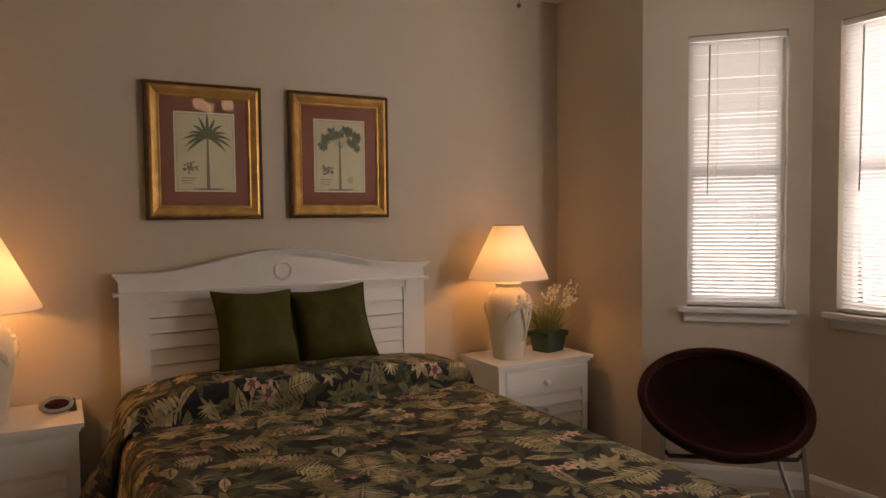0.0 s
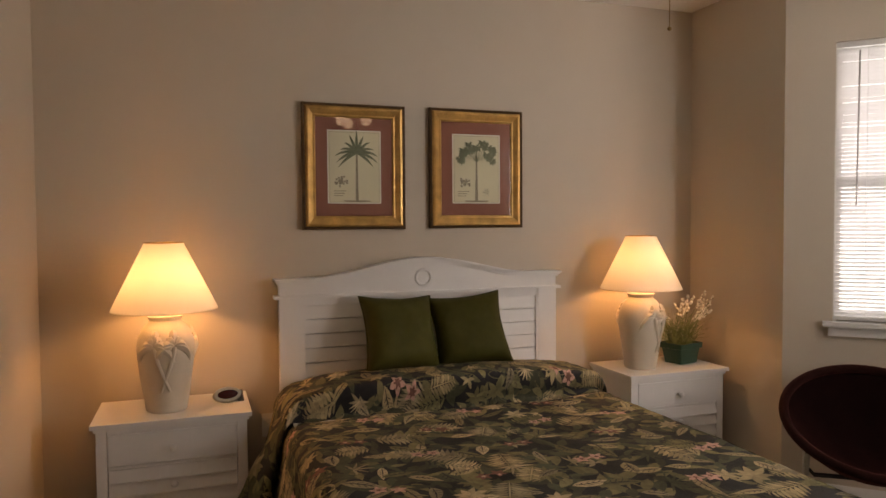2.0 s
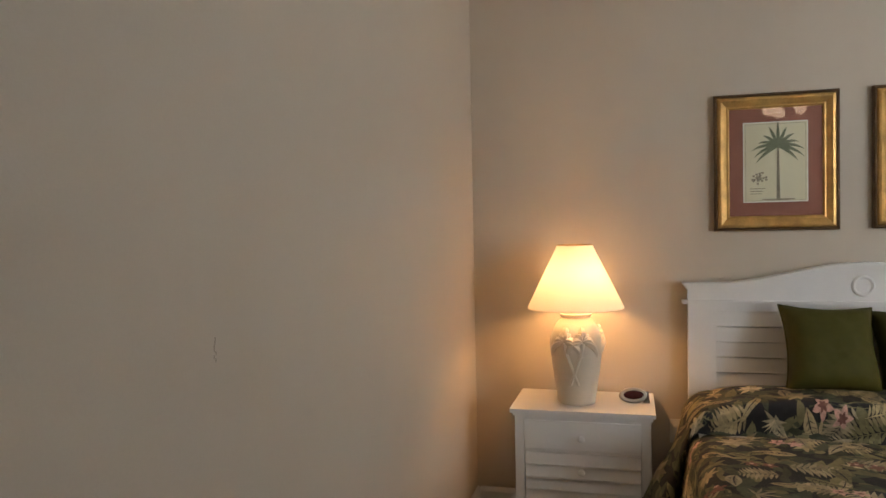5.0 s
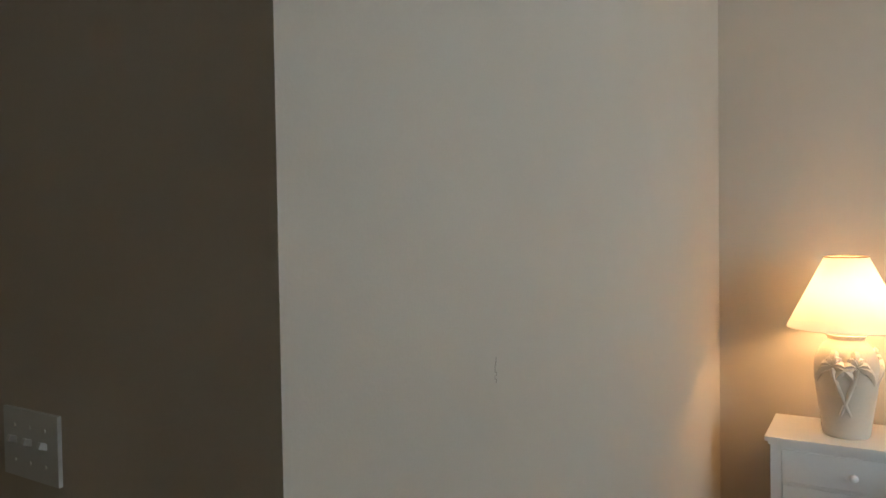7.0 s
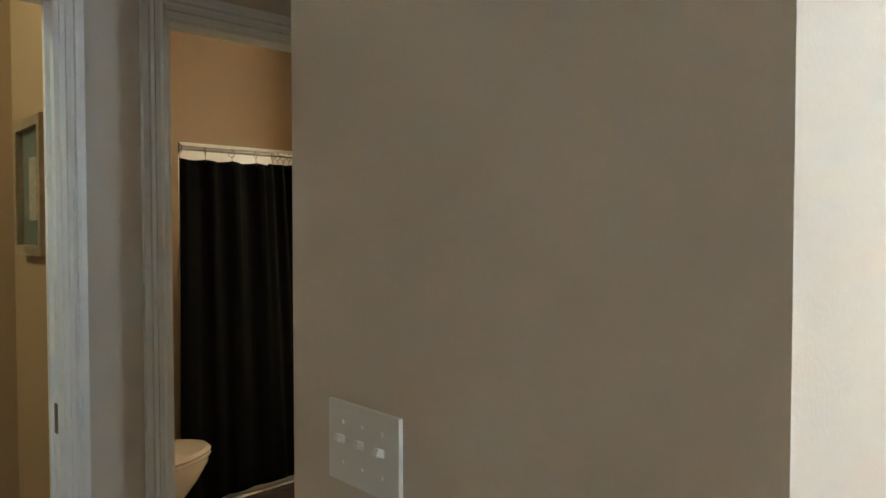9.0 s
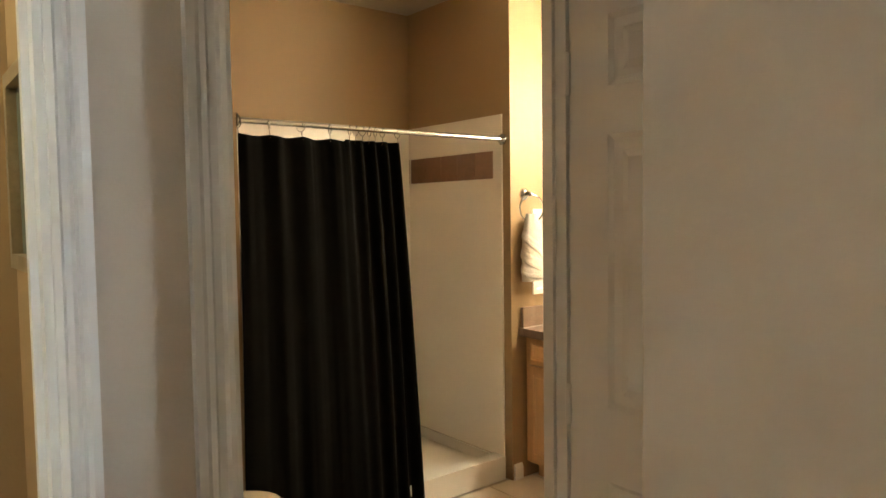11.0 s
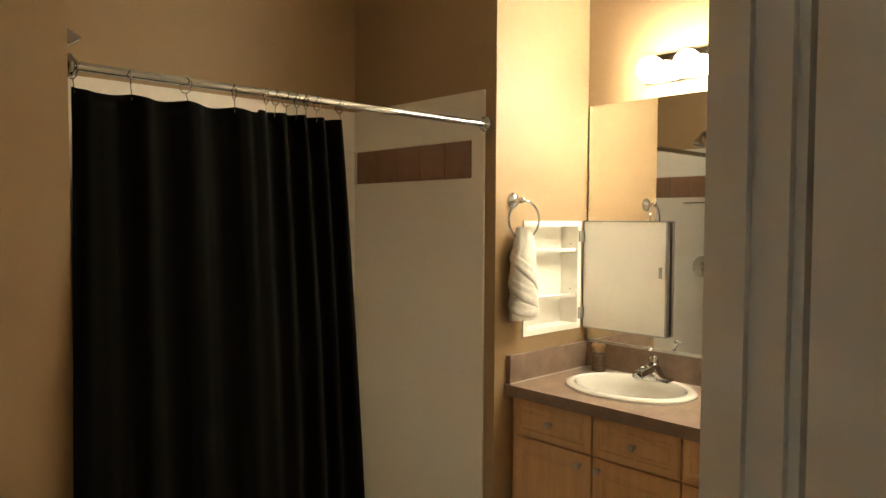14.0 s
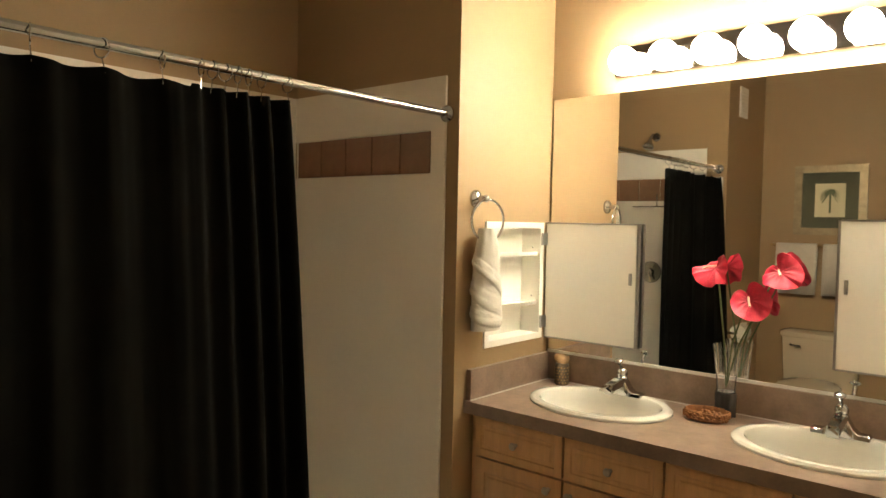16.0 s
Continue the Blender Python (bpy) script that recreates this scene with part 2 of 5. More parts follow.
def add_tube(bm, pts, r, n=8, taper=None):
    pts = [Vector(p) for p in pts]
    rings, up = [], Vector((0.13, 0.21, 1)).normalized()
    for i, p in enumerate(pts):
        d = (pts[min(i + 1, len(pts) - 1)] - pts[max(i - 1, 0)]).normalized()
        if abs(d.dot(up)) > 0.95:
            up = Vector((1, 0.1, 0.05)).normalized()
        a = d.cross(up).normalized()
        b = d.cross(a).normalized()
        up = -b if b.dot(up) < 0 else b
        rr = r * (taper[i] if taper else 1)
        rings.append([p + rr * (math.cos(2 * math.pi * k / n) * a + math.sin(2 * math.pi * k / n) * d.cross(a)) for k in range(n)])
    return add_loft(bm, rings)


def tube(pts, r, n=8, taper=None):
    return add_tube(bmesh.new(), pts, r, n, taper)


def surface(fn, us, vs):
    bm = bmesh.new()
    g = [[bm.verts.new(fn(u, v)) for v in vs] for u in us]
    for i in range(len(us) - 1):
        for j in range(len(vs) - 1):
            bm.faces.new((g[i][j], g[i + 1][j], g[i + 1][j + 1], g[i][j + 1]))
    return bm


def span(a, b, n):
    return [a + (b - a) * i / (n - 1) for i in range(n)]


def ring_mesh(cx, cz, R, r, axis="y", n=28, k=8):
    bm = bmesh.new()
    rows = []
    for i in range(n):
        a = 2 * math.pi * i / n
        row = []
        for j in range(k):
            b = 2 * math.pi * j / k
            q = R + r * math.cos(b)
            row.append(bm.verts.new((cx + q * math.cos(a), r * math.sin(b), cz + q * math.sin(a))))
        rows.append(row)
    for i in range(n):
        for j in range(k):
            bm.faces.new((rows[i][j], rows[(i + 1) % n][j], rows[(i + 1) % n][(j + 1) % k], rows[i][(j + 1) % k]))
    return bm


# walls: each runs from p to q, its room side on the line, thickness to the left of the way walked
CEILING = 2.72


def wall(name, p, q, thick, openings=(), label="beige painted plaster wall", top=CEILING, material=None):
    p, q = Vector((*p, 0)), Vector((*q, 0))
    d = q - p
    m = Matrix.Translation(p) @ Matrix.Rotation(math.atan2(d.y, d.x), 4, "Z")
    bm, L, s = bmesh.new(), d.length, 0.0
    for a, b, z0, z1 in sorted(openings):
        if a > s:
            add_box(bm, s, 0, 0, a, thick, top, m)
        if z0 > 0:
            add_box(bm, a, 0, 0, b, thick, z0, m)
        if z1 < top:
            add_box(bm, a, 0, z1, b, thick, top, m)
        s = b
    if s < L:
        add_box(bm, s, 0, 0, L, thick, top, m)
    return tagged(finish(bm, name, material or PAINT), label, "wall", kind="structure")


wall("wall_north_1", (-1.72, 0), (3.72, 0), 0.12)
wall("wall_north_2", (-4.33, 0), (-1.72, 0), 0.12, material=TAN, label="tan painted bathroom wall above the vanity")
wall("wall_west_1", (0, -2.966), (0, 0), 0.12)
wall("wall_west_2", (-0.645, -2.966), (-0.12, -2.966), 0.12, label="beige painted plaster wall beside the hall")
wall("wall_west_3", (-0.765, -1.9), (-0.765, -2.966), 0.12)
wall("wall_alcove", (-1.685, -1.9), (-0.645, -1.9), 0.12)
wall("wall_bath_door", (-1.685, -5.2), (-1.685, -0.0), 0.075,
     [(1.3, 2.135, 0, 2.03), (2.387, 3.236, 0, 2.03)], "beige wall with two door openings")
wall("wall_partition", (-1.76, -2.88), (-3.29, -2.88), 0.13, label="beige bathroom wall behind the toilet", material=TAN)
wall("wall_side_room", (-2.5, -5.2), (-2.5, -3.01), 0.1, label="yellowish beige wall of the small side room", material=TAN)
wall("wall_shower_front", (-3.29, -3.01), (-3.29, -2.13), 0.12, label="beige bathroom wall beside the shower", material=TAN)
wall("wall_shower_south", (-3.41, -2.13), (-4.21, -2.13), 0.12, material=TAN)
wall("wall_shower_back", (-4.21, -2.25), (-4.21, 0), 0.12, material=TAN)
wall("wall_shower_north", (-4.21, -0.61), (-3.41, -0.61), 0.1, material=TAN)
wall("wall_towel", (-3.29, -0.61), (-3.29, 0), 0.12, [(0.18, 0.54, 1.032, 1.475)], "tan bathroom wall with a recessed cabinet", material=TAN)
wall("wall_east_1", (3.57, 0), (3.57, -0.73), 0.12)
wall("wall_bay_1", (3.57, -0.73), (4.147, -1.307), 0.12, [(0.229, 0.704, 0.93, 2.34)], "beige angled bay wall with a window")
wall("wall_bay_2", (4.147, -1.307), (4.147, -2.763), 0.12, [(0.140, 1.303, 0.93, 2.34)], "beige bay wall with a wide window")
wall("wall_bay_3", (4.147, -2.763), (3.57, -3.34), 0.12, [(0.112, 0.587, 0.93, 2.34)])
wall("wall_east_2", (3.57, -3.34), (3.57, -4.62), 0.12)
# bedroom south wall is out of view, set this near to bounce light hallwards
wall("wall_south_unseen", (3.57, -4.5), (-1.685, -4.5), 0.12)
wall("wall_south_2", (-1.685, -5.2), (-2.62, -5.2), 0.12)
for nm, a, material, lb in (("floor", (-1.7, -5.32, -0.1, 4.4, 0.12, 0), CARPET, "beige cut-pile bedroom carpet"),
                            ("floor_bath_base", (-4.33, -5.32, -0.1, -1.7, 0.12, -0.008), GROUT, "pale grout bed under bathroom tiles")):
    tagged(finish(box(*a), nm, material), lb, "floor", kind="structure")
tagged(finish(box(-1.72, -5.4, CEILING, 4.5, 0.2, CEILING + 0.1), "ceiling_1", CEIL), "white painted flat ceiling", "ceiling", kind="structure")
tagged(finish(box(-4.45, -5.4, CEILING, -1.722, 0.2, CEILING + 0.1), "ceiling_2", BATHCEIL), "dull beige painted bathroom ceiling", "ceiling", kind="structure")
tagged(finish(box(-120, -120, -0.6, 120, 120, -0.5), "ground", OUTWALL), "grassy ground outside the windows", "ground", kind="structure")


def baseboard(p, q):
    p, q = Vector((*p, 0)), Vector((*q, 0))
    d = q - p
    m = Matrix.Translation(p) @ Matrix.Rotation(math.atan2(d.y, d.x), 4, "Z")
    pr = [(0, 0), (-0.014, 0), (-0.014, 0.066), (-0.009, 0.08), (-0.004, 0.088), (0, 0.088)]
    bm = loft([[m @ Vector((x, y, z)) for y, z in pr] for x in (0, d.length)])
    tagged(finish(bm, "baseboard", TRIM), "white painted moulded baseboard", "baseboard", kind="structure")


for p, q in (((0.014, 0), (3.556, 0)), ((0, -2.952), (0, 0)), ((-0.751, -2.966), (0.014, -2.966)), ((3.57, 0), (3.57, -0.72)), ((3.576, -0.736), (4.14, -1.3)),
             ((4.147, -1.31), (4.147, -2.76)), ((-1.685, -3.01), (-1.685, -2.88)), ((-3.29, -2.86), (-3.29, -2.15)), ((-3.29, -0.6), (-3.29, -0.54)), ((-3.28, -2.88), (-1.76, -2.88)),
             ((4.14, -2.77), (3.58, -3.33)), ((3.57, -3.35), (3.57, -4.49)), ((3.55, -4.5), (-1.67, -4.5))):
    if p[1] == -2.88 and q[1] == -2.88:
        p, q = q, p
    baseboard(p, q)


def casing(y0, y1, name, k=1.0):
    """White moulded door casing with jambs round an opening in the wall at x -1.685 to -1.76."""
    c = empty(name, (-1.685, (y0 + y1) / 2, 0))
    tagged(c, "white painted moulded door casing and jamb", "door frame", kind="structure")
    h = (y1 - y0) / 2
    prof = [(0, 0), (0.010, 0), (0.016, 0.012), (0.011, 0.018), (0.011, 0.03), (0.017, 0.036), (0.013, 0.044), (0.018, 0.052), (0.02, 0.067), (0, 0.067)]
    prof = [(x, w * k) for x, w in prof]
    for side in (-1, 1):
        a = side * h
        bm = loft([[(x, a + side * (w - 0.004), z) for x, w in prof] for z in (0, 2.03 + 0.067)])
        part("side_casing", bm, TRIM, c)
        part("jamb", box(-0.0765, min(a, a - side * 0.016), 0, 0.0, max(a, a - side * 0.016), 2.03), TRIM, c)
        part("stop", box(-0.056, min(a - side * 0.016, a - side * 0.027), 0, -0.034, max(a - side * 0.016, a - side * 0.027), 2.014), TRIM, c)
        bm = loft([[(-0.075 - x, a + side * (w - 0.004), z) for x, w in prof] for z in (0, 2.03 + 0.067)])
        part("side_casing", bm, TRIM, c)
    for f in (1, -1):
        bm = loft([[((x if f > 0 else -0.075 - x), y, 2.026 + w) for x, w in prof] for y in (-h - 0.0, h + 0.0)])
        part("head_casing", bm, TRIM, c)
    part("head_jamb", box(-0.0765, -h, 2.014, 0.0, h, 2.03), TRIM, c)
    return c


casing(-2.813, -1.964, "door_frame_1")
SIDEFRAME = casing(-3.90, -3.065, "door_frame_2", 0.78)
part("strike_plate", box(-0.056, 0.3985, 0.945, -0.014, 0.402, 1.02), DARKGOLD, SIDEFRAME, "dark worn brass strike plate", bevel=0.001)


# windows with blinds
def window(name, p, q, a, b, z0, z1, nslat, label):
    p, q = Vector((*p, 0)), Vector((*q, 0))
    d = q - p
    w = empty(name)
    w.matrix_basis = Matrix.Translation(p + d.normalized() * a) @ Matrix.Rotation(math.atan2(d.y, d.x), 4, "Z")
    tagged(w, label, "window", kind="structure")
    W, H = b - a, z1 - z0
    fr = bmesh.new()
    for x0, x1, y0, y1 in ((0, 0.035, 0, H), (W - 0.035, W, 0, H), (0.035, W - 0.035, 0, 0.04), (0.035, W - 0.035, H - 0.04, H), (0.035, W - 0.035, H * 0.5 - 0.02, H * 0.5 + 0.02)):
        add_box(fr, x0, 0.07, z0 + y0, x1, 0.115, z0 + y1)
    part("window_frame", fr, TRIM, w)
    for y0, y1 in ((0.04, H * 0.5 - 0.02), (H * 0.5 + 0.02, H - 0.04)):
        g = part("pane", box(0.035, 0.09, z0 + y0, W - 0.035, 0.094, z0 + y1), VASEGLASS, w)
        g.visible_shadow = False
    part("window_sill", box(-0.045, -0.05, z0 - 0.024, W + 0.045, 0.07, z0), TRIM, w, "white painted window sill", bevel=0.006)
    part("apron", box(-0.02, -0.016, z0 - 0.075, W + 0.02, 0, z0 - 0.024), TRIM, w, bevel=0.003)
    if not nslat:
        return
    bl = empty("window_blind")
    bl.matrix_basis = w.matrix_basis
    tagged(bl, "white horizontal mini blind lowered over the window", "blind")
    part("headrail", box(0.004, 0.012, z1 - 0.03, W - 0.004, 0.045, z1 - 0.003), TRIM, bl, "white metal headrail", bevel=0.003)
    part("bottom_rail", box(0.006, 0.016, z0 + 0.006, W - 0.006, 0.04, z0 + 0.022), TRIM, bl, bevel=0.004)
    for x in (W * 0.3, W * 0.72):
        part("ladder_cord", box(x - 0.0012, 0.0135, z0 + 0.02, x + 0.0012, 0.016, z1 - 0.03), TRIM, bl)
    part("tilt_wand", tube([(0.105, 0.008, z1 - 0.05), (0.102, 0.006, z1 - 0.45), (0.098, 0.004, z1 - 0.82)], 0.0045, 8), STEEL, bl, "grey translucent tilt wand")
    sl = surface(lambda u, v: (u, 0.028 - 0.0125 * v * 0.69, 0.0125 * v * 0.72 + 0.0022 * (1 - v * v)), (0.008, W - 0.022), (-1, -0.5, 0, 0.5, 1))
    first = part("slat", sl, BLIND, bl)
    step = (H - 0.06) / nslat
    for i in range(nslat):
        s = first if i == 0 else first.copy()
        if i:
            scene.collection.objects.link(s)
        s.location = (0, 0, z0 + 0.032 + step * i)
        s.rotation_euler = (radians(random.uniform(-2.2, 2.2)), radians(random.uniform(-0.15, 0.15)), 0)


window("window_1", (3.57, -0.73), (4.147, -1.307), 0.229, 0.704, 0.93, 2.34, 66, "narrow white window in the angled bay wall")
window("window_2", (4.147, -1.307), (4.147, -2.763), 0.140, 1.303, 0.93, 2.34, 66, "wide white window in the middle of the bay")
# assumed window, never in view, an opening for the added daylight lamp
window("added_window_3", (4.147, -2.763), (3.57, -3.34), 0.112, 0.587, 0.93, 2.34, 0, "added narrow white window, out of view in the other angled bay wall")


# headboard and bed
def arch(x):
    t = min(1, abs(x) / 0.62)
    return 0.092 * (0.5 + 0.5 * math.cos(math.pi * t)) * (1 if t < 1 else 0)


BX = 1.822
bed = empty("bed", (BX, 0, 0))
tagged(bed, "white painted wooden bed with louvered arched headboard, made up", "bed")
xs = span(-0.765, 0.765, 49)


def hb_strip(z0, z1, y0, y1, ext=0.0, flat=False):
    r = []
    for x in xs:
        xx = x * (0.765 + ext) / 0.765
        a = arch(x)
        lo = z0 + (0 if flat else a)
        r.append([(xx, y0, lo), (xx, y1, lo), (xx, y1, z1 + a), (xx, y0, z1 + a)])
    return loft(r)


part("top_rail", hb_strip(1.085, 1.142, -0.078, -0.03, 0, True), FURN, bed)
part("cornice", hb_strip(1.142, 1.152, -0.092, -0.026, 0.008), FURN, bed)
part("cornice", hb_strip(1.152, 1.161, -0.102, -0.022, 0.015), FURN, bed)
part("cornice", hb_strip(1.161, 1.172, -0.112, -0.018, 0.022), FURN, bed, "white moulded cornice along the arch")
part("lower_moulding", box(-0.79, -0.095, 1.072, 0.79, -0.028, 1.088), FURN, bed, bevel=0.005)
part("frieze", box(-0.765, -0.076, 1.035, 0.765, -0.035, 1.072), FURN, bed)
for s in (-1, 1):
    part("post", box(min(s * 0.765, s * 0.655), -0.082, 0.0, max(s * 0.765, s * 0.655), -0.028, 1.072), FURN, bed, bevel=0.004)
    part("inner_bead", box(min(s * 0.655, s * 0.640), -0.080, 0.3, max(s * 0.655, s * 0.640), -0.035, 1.035), FURN, bed)
part("back_panel", box(-0.64, -0.045, 0.3, 0.64, -0.032, 1.035), FURN, bed)
for i in range(10):
    z = 0.31 + i * 0.0725
    bm = loft([[(x, -0.046, z), (x, -0.075, z + 0.003), (x, -0.075, z + 0.012), (x, -0.067, z + 0.071), (x, -0.046, z + 0.071)] for x in (-0.64, 0.64)])
    part("louver_slat", bm, FURN, bed)
bm = ring_mesh(-0.018, 1.158, 0.041, 0.008)
bmesh.ops.translate(bm, verts=bm.verts, vec=(0, -0.08, 0))
part("ring_ornament", bm, FURN, bed, "carved round ring ornament", smooth=True)
part("box_spring", box(-0.765, -2.13, 0.16, 0.765, -0.1, 0.36), TERRY, bed, bevel=0.03)
part("mattress", box(-0.76, -2.13, 0.36, 0.76, -0.1, 0.575), TERRY, bed, bevel=0.04)
for x in (-0.7, 0.7):
    for y in (-0.2, -2.0):
        part("leg", box(x - 0.03, y - 0.03, 0, x + 0.03, y + 0.03, 0.16), STEEL, bed)

HALF, TOPZ, FOOT = 0.80, 0.605, -2.2


def cover(u, v):
    """The coverlet: u across from the middle, v along from the headboard, in metres of cloth."""
    y = -0.115 - v
    drop_y = 0.0
    if y < FOOT:
        drop_y, y = FOOT - y, FOOT - 0.03 * (1 - math.exp(-(FOOT - y) * 12))
    edge = 0.455 + 0.02 * math.sin(u * 4 + 1)
    k = 1 / (1 + math.exp(max(-40, min(40, (v - edge) * 75))))
    hump = 0.135 * k * (1 - math.exp(-((v + 0.035) * 9) ** 2) * 0.6) - 0.042 * math.exp(-((v - edge - 0.045) / 0.024) ** 2)
    y += 0.068 * math.exp(-((v - edge - 0.035) / 0.030) ** 2) - 0.03 * math.exp(-((v - edge + 0.05) / 0.05) ** 2)
    hump *= 1 - 0.50 * (abs(u) / HALF) ** 3.2 if abs(u) < HALF else 0.50
    n1 = noise.noise(Vector((u * 2.6, v * 2.3, 0.3)))
    n2 = noise.noise(Vector((u * 8, v * 7, 1.7)))
    top = TOPZ + hump + 0.010 * n1 + 0.005 * n2 + 0.010 * noise.noise(Vector((u * 1.4, v * 9, 5))) * k
    s, a = (1 if u > 0 else -1), abs(u)
    r = 0.085
    flare = (0.17 if s < 0 else 0.05) * math.exp(-((v - 0.30) / 0.24) ** 2) + 0.02
    if a <= HALF - r:
        x, z = a, top
    else:
        w = a - (HALF - r)
        arc = r * math.pi / 2
        if w < arc:
            x, z = HALF - r + r * math.sin(w / r), top - r * (1 - math.cos(w / r))
        else:
            d = w - arc
            fold = 0.016 * math.sin(v * 21 + 1.3 * math.sin(v * 5)) * min(1, d / 0.2)
            x, z = HALF + flare * (d / 0.38) + fold, top - r - d
    z = max(z - drop_y, 0.06)
    return Vector((s * x, y, z))


LU, LV = HALF - 0.085 + 0.1335 + 0.40, 2.5
us, vs = span(-LU, LU, 110), span(0, 0.36, 18) + span(0.37, 0.56, 40) + span(0.57, LV, 90)
spread = empty("coverlet", (BX, 0, 0))
tagged(spread, "dark tropical leaf and flower print coverlet spread over the bed", "bedspread")
cv = part("cloth", surface(lambda u, v: cover(u, v), us, vs), QUILT, spread, smooth=True)


# cloth length along the bed, so that the print keeps its size over the fold
ARC = [(0.0, 0.0)]
for i in range(1, 501):
    w = LV * i / 500
    ARC.append((ARC[-1][0] + (cover(0.0, w) - cover(0.0, w - LV / 500)).length, w))
LS = ARC[-1][0]


def along(s):
    lo, hi = 0, 500
    while hi - lo > 1:
        mid = (lo + hi) // 2
        lo, hi = (mid, hi) if ARC[mid][0] <= s else (lo, mid)
    (a, p), (b, q) = ARC[lo], ARC[hi]
    return p + (q - p) * (s - a) / max(1e-9, b - a)


# printed motifs, each a thin shape lying on the cloth
def on_cloth(u, v, lift):
    p = cover(u, v)
    n = (cover(u + 0.012, v) - p).cross(cover(u, v + 0.012) - p)
    n = n.normalized() if n.length > 1e-9 else Vector((0, 0, 1))
    n = -n
    return p + n * lift


def leaf_shape(L, w, bend=0.0, k=9):
    a, b = [], []
    for i in range(k):
        t = i / (k - 1)
        h = w * (math.sin(math.pi * t ** 0.8)) * 0.5
        a.append((t * L, bend * t * t * L + h)), b.append((t * L, bend * t * t * L - h))
    return a, b


def put_strip(bm, a, b, u, v, ang, lift):
    c, s = math.cos(ang), math.sin(ang)

    def place(p):
        uu, vv = u + p[0] * c - p[1] * s, v + p[0] * s + p[1] * c
        return bm.verts.new(on_cloth(max(-LU, min(LU, uu)), along(max(0.0, min(LS, vv))), lift))
    A, B = [place(p) for p in a], [place(p) for p in b]
    for i in range(len(A) - 1):
        bm.faces.new((A[i], A[i + 1], B[i + 1], B[i]))


def fern(bm, u, v, ang, L, lift):
    n = 9
    for i in range(n):
        t = (i + 1) / n
        l = L * 0.42 * math.sin(math.pi * (0.12 + 0.8 * t)) + 0.008
        for s in (-1, 1):
            a, b = leaf_shape(l, l * 0.24, s * 0.25, 5)
            put_strip(bm, a, b, u + L * t * math.cos(ang), v + L * t * math.sin(ang), ang + s * 0.95, lift)
    put_strip(bm, *leaf_shape(L * 1.12, 0.006, 0, 5), u, v, ang, lift + 0.0004)


def palm(bm, u, v, ang, L, lift, n=9):
    for i in range(n):
        t = i / (n - 1) - 0.5
        a, b = leaf_shape(L * (1 - 0.5 * abs(t)), L * 0.13, t * 0.5, 6)
        put_strip(bm, a, b, u, v, ang + t * 2.9, lift)


def flower(bm, u, v, r, lift, n=5, a0=0.0):
    for i in range(n):
        a, b = leaf_shape(r, r * 0.55, 0, 6)
        put_strip(bm, a, b, u, v, a0 + i * 2 * math.pi / n, lift)


def star(bm, u, v, ang, L, lift, n=8):
    """A spray of pointed leaves all round a centre."""
    for i in range(n):
        a, b = leaf_shape(L * (0.75 + 0.35 * math.sin(2.4 * i + ang) ** 2), L * 0.36, 0.12 * math.sin(i), 7)
        put_strip(bm, a, b, u, v, ang + i * 2 * math.pi / n, lift)


def broad_leaf(bm, u, v, ang, ln, wd, bd, lift):
    put_strip(bm, *leaf_shape(ln, wd, bd), u, v, ang, lift)
    put_strip(vein, *leaf_shape(ln * 0.92, wd * 0.10, bd), u, v, ang, lift + 0.0006)
    for q in (0.2, 0.35, 0.5, 0.65):
        for sd in (-1, 1):
            qu, qv = q * ln, bd * q * q * ln
            put_strip(vein, *leaf_shape(wd * 0.55, wd * 0.06, 0, 4), u + qu * math.cos(ang) - qv * math.sin(ang), v + qu * math.sin(ang) + qv * math.cos(ang), ang + sd * 0.7, lift + 0.0006)


rng = random.Random(11)
layers = [bmesh.new() for _ in PRINTS]
pink, rust, vein = bmesh.new(), bmesh.new(), bmesh.new()
# dark undergrowth first, then the larger pale motifs on it
for i in range(2300):
    u, v, ang = rng.uniform(-LU, LU), rng.uniform(0.0, LS - 0.25), rng.uniform(0, 6.28)
    bm = layers[rng.choices((1, 3), (3, 5))[0]]
    put_strip(bm, *leaf_shape(rng.uniform(0.06, 0.13), rng.uniform(0.025, 0.05), rng.uniform(-0.5, 0.5)), u, v, ang, 0.0010 + 0.0006 * rng.random())
PITCH = 0.115
for i in range(int(2 * LU / PITCH)):
    for j in range(int((LS - 0.2) / PITCH)):
        u = -LU + (i + 0.5 * (j % 2) + rng.uniform(-0.28, 0.28)) * PITCH
        v = 0.02 + (j + rng.uniform(-0.28, 0.28)) * PITCH
        ang, kind, lift = rng.uniform(-0.6, 0.6) + rng.choice((0, math.pi, math.pi / 2)), rng.random(), 0.0018 + 0.0016 * rng.random()
        bm = layers[rng.choices(range(5), (3, 5, 5, 1, 5))[0]]
        if kind < 0.22:
            fern(bm, u, v, ang, rng.uniform(0.12, 0.18), lift)
        elif kind < 0.37:
            star(bm, u, v, ang, rng.uniform(0.055, 0.085), lift, rng.choice((7, 8, 9)))
        elif kind < 0.50:
            palm(bm, u, v, ang, rng.uniform(0.07, 0.10), lift, rng.choice((6, 7)))
        elif kind < 0.90:
            broad_leaf(bm, u, v, ang, rng.uniform(0.09, 0.16), rng.uniform(0.034, 0.058), rng.uniform(-0.5, 0.5), lift)
        else:
            for k in range(4):
                put_strip(bm, *leaf_shape(rng.uniform(0.03, 0.06), 0.016, 0), u, v, ang + k * 1.1, lift)
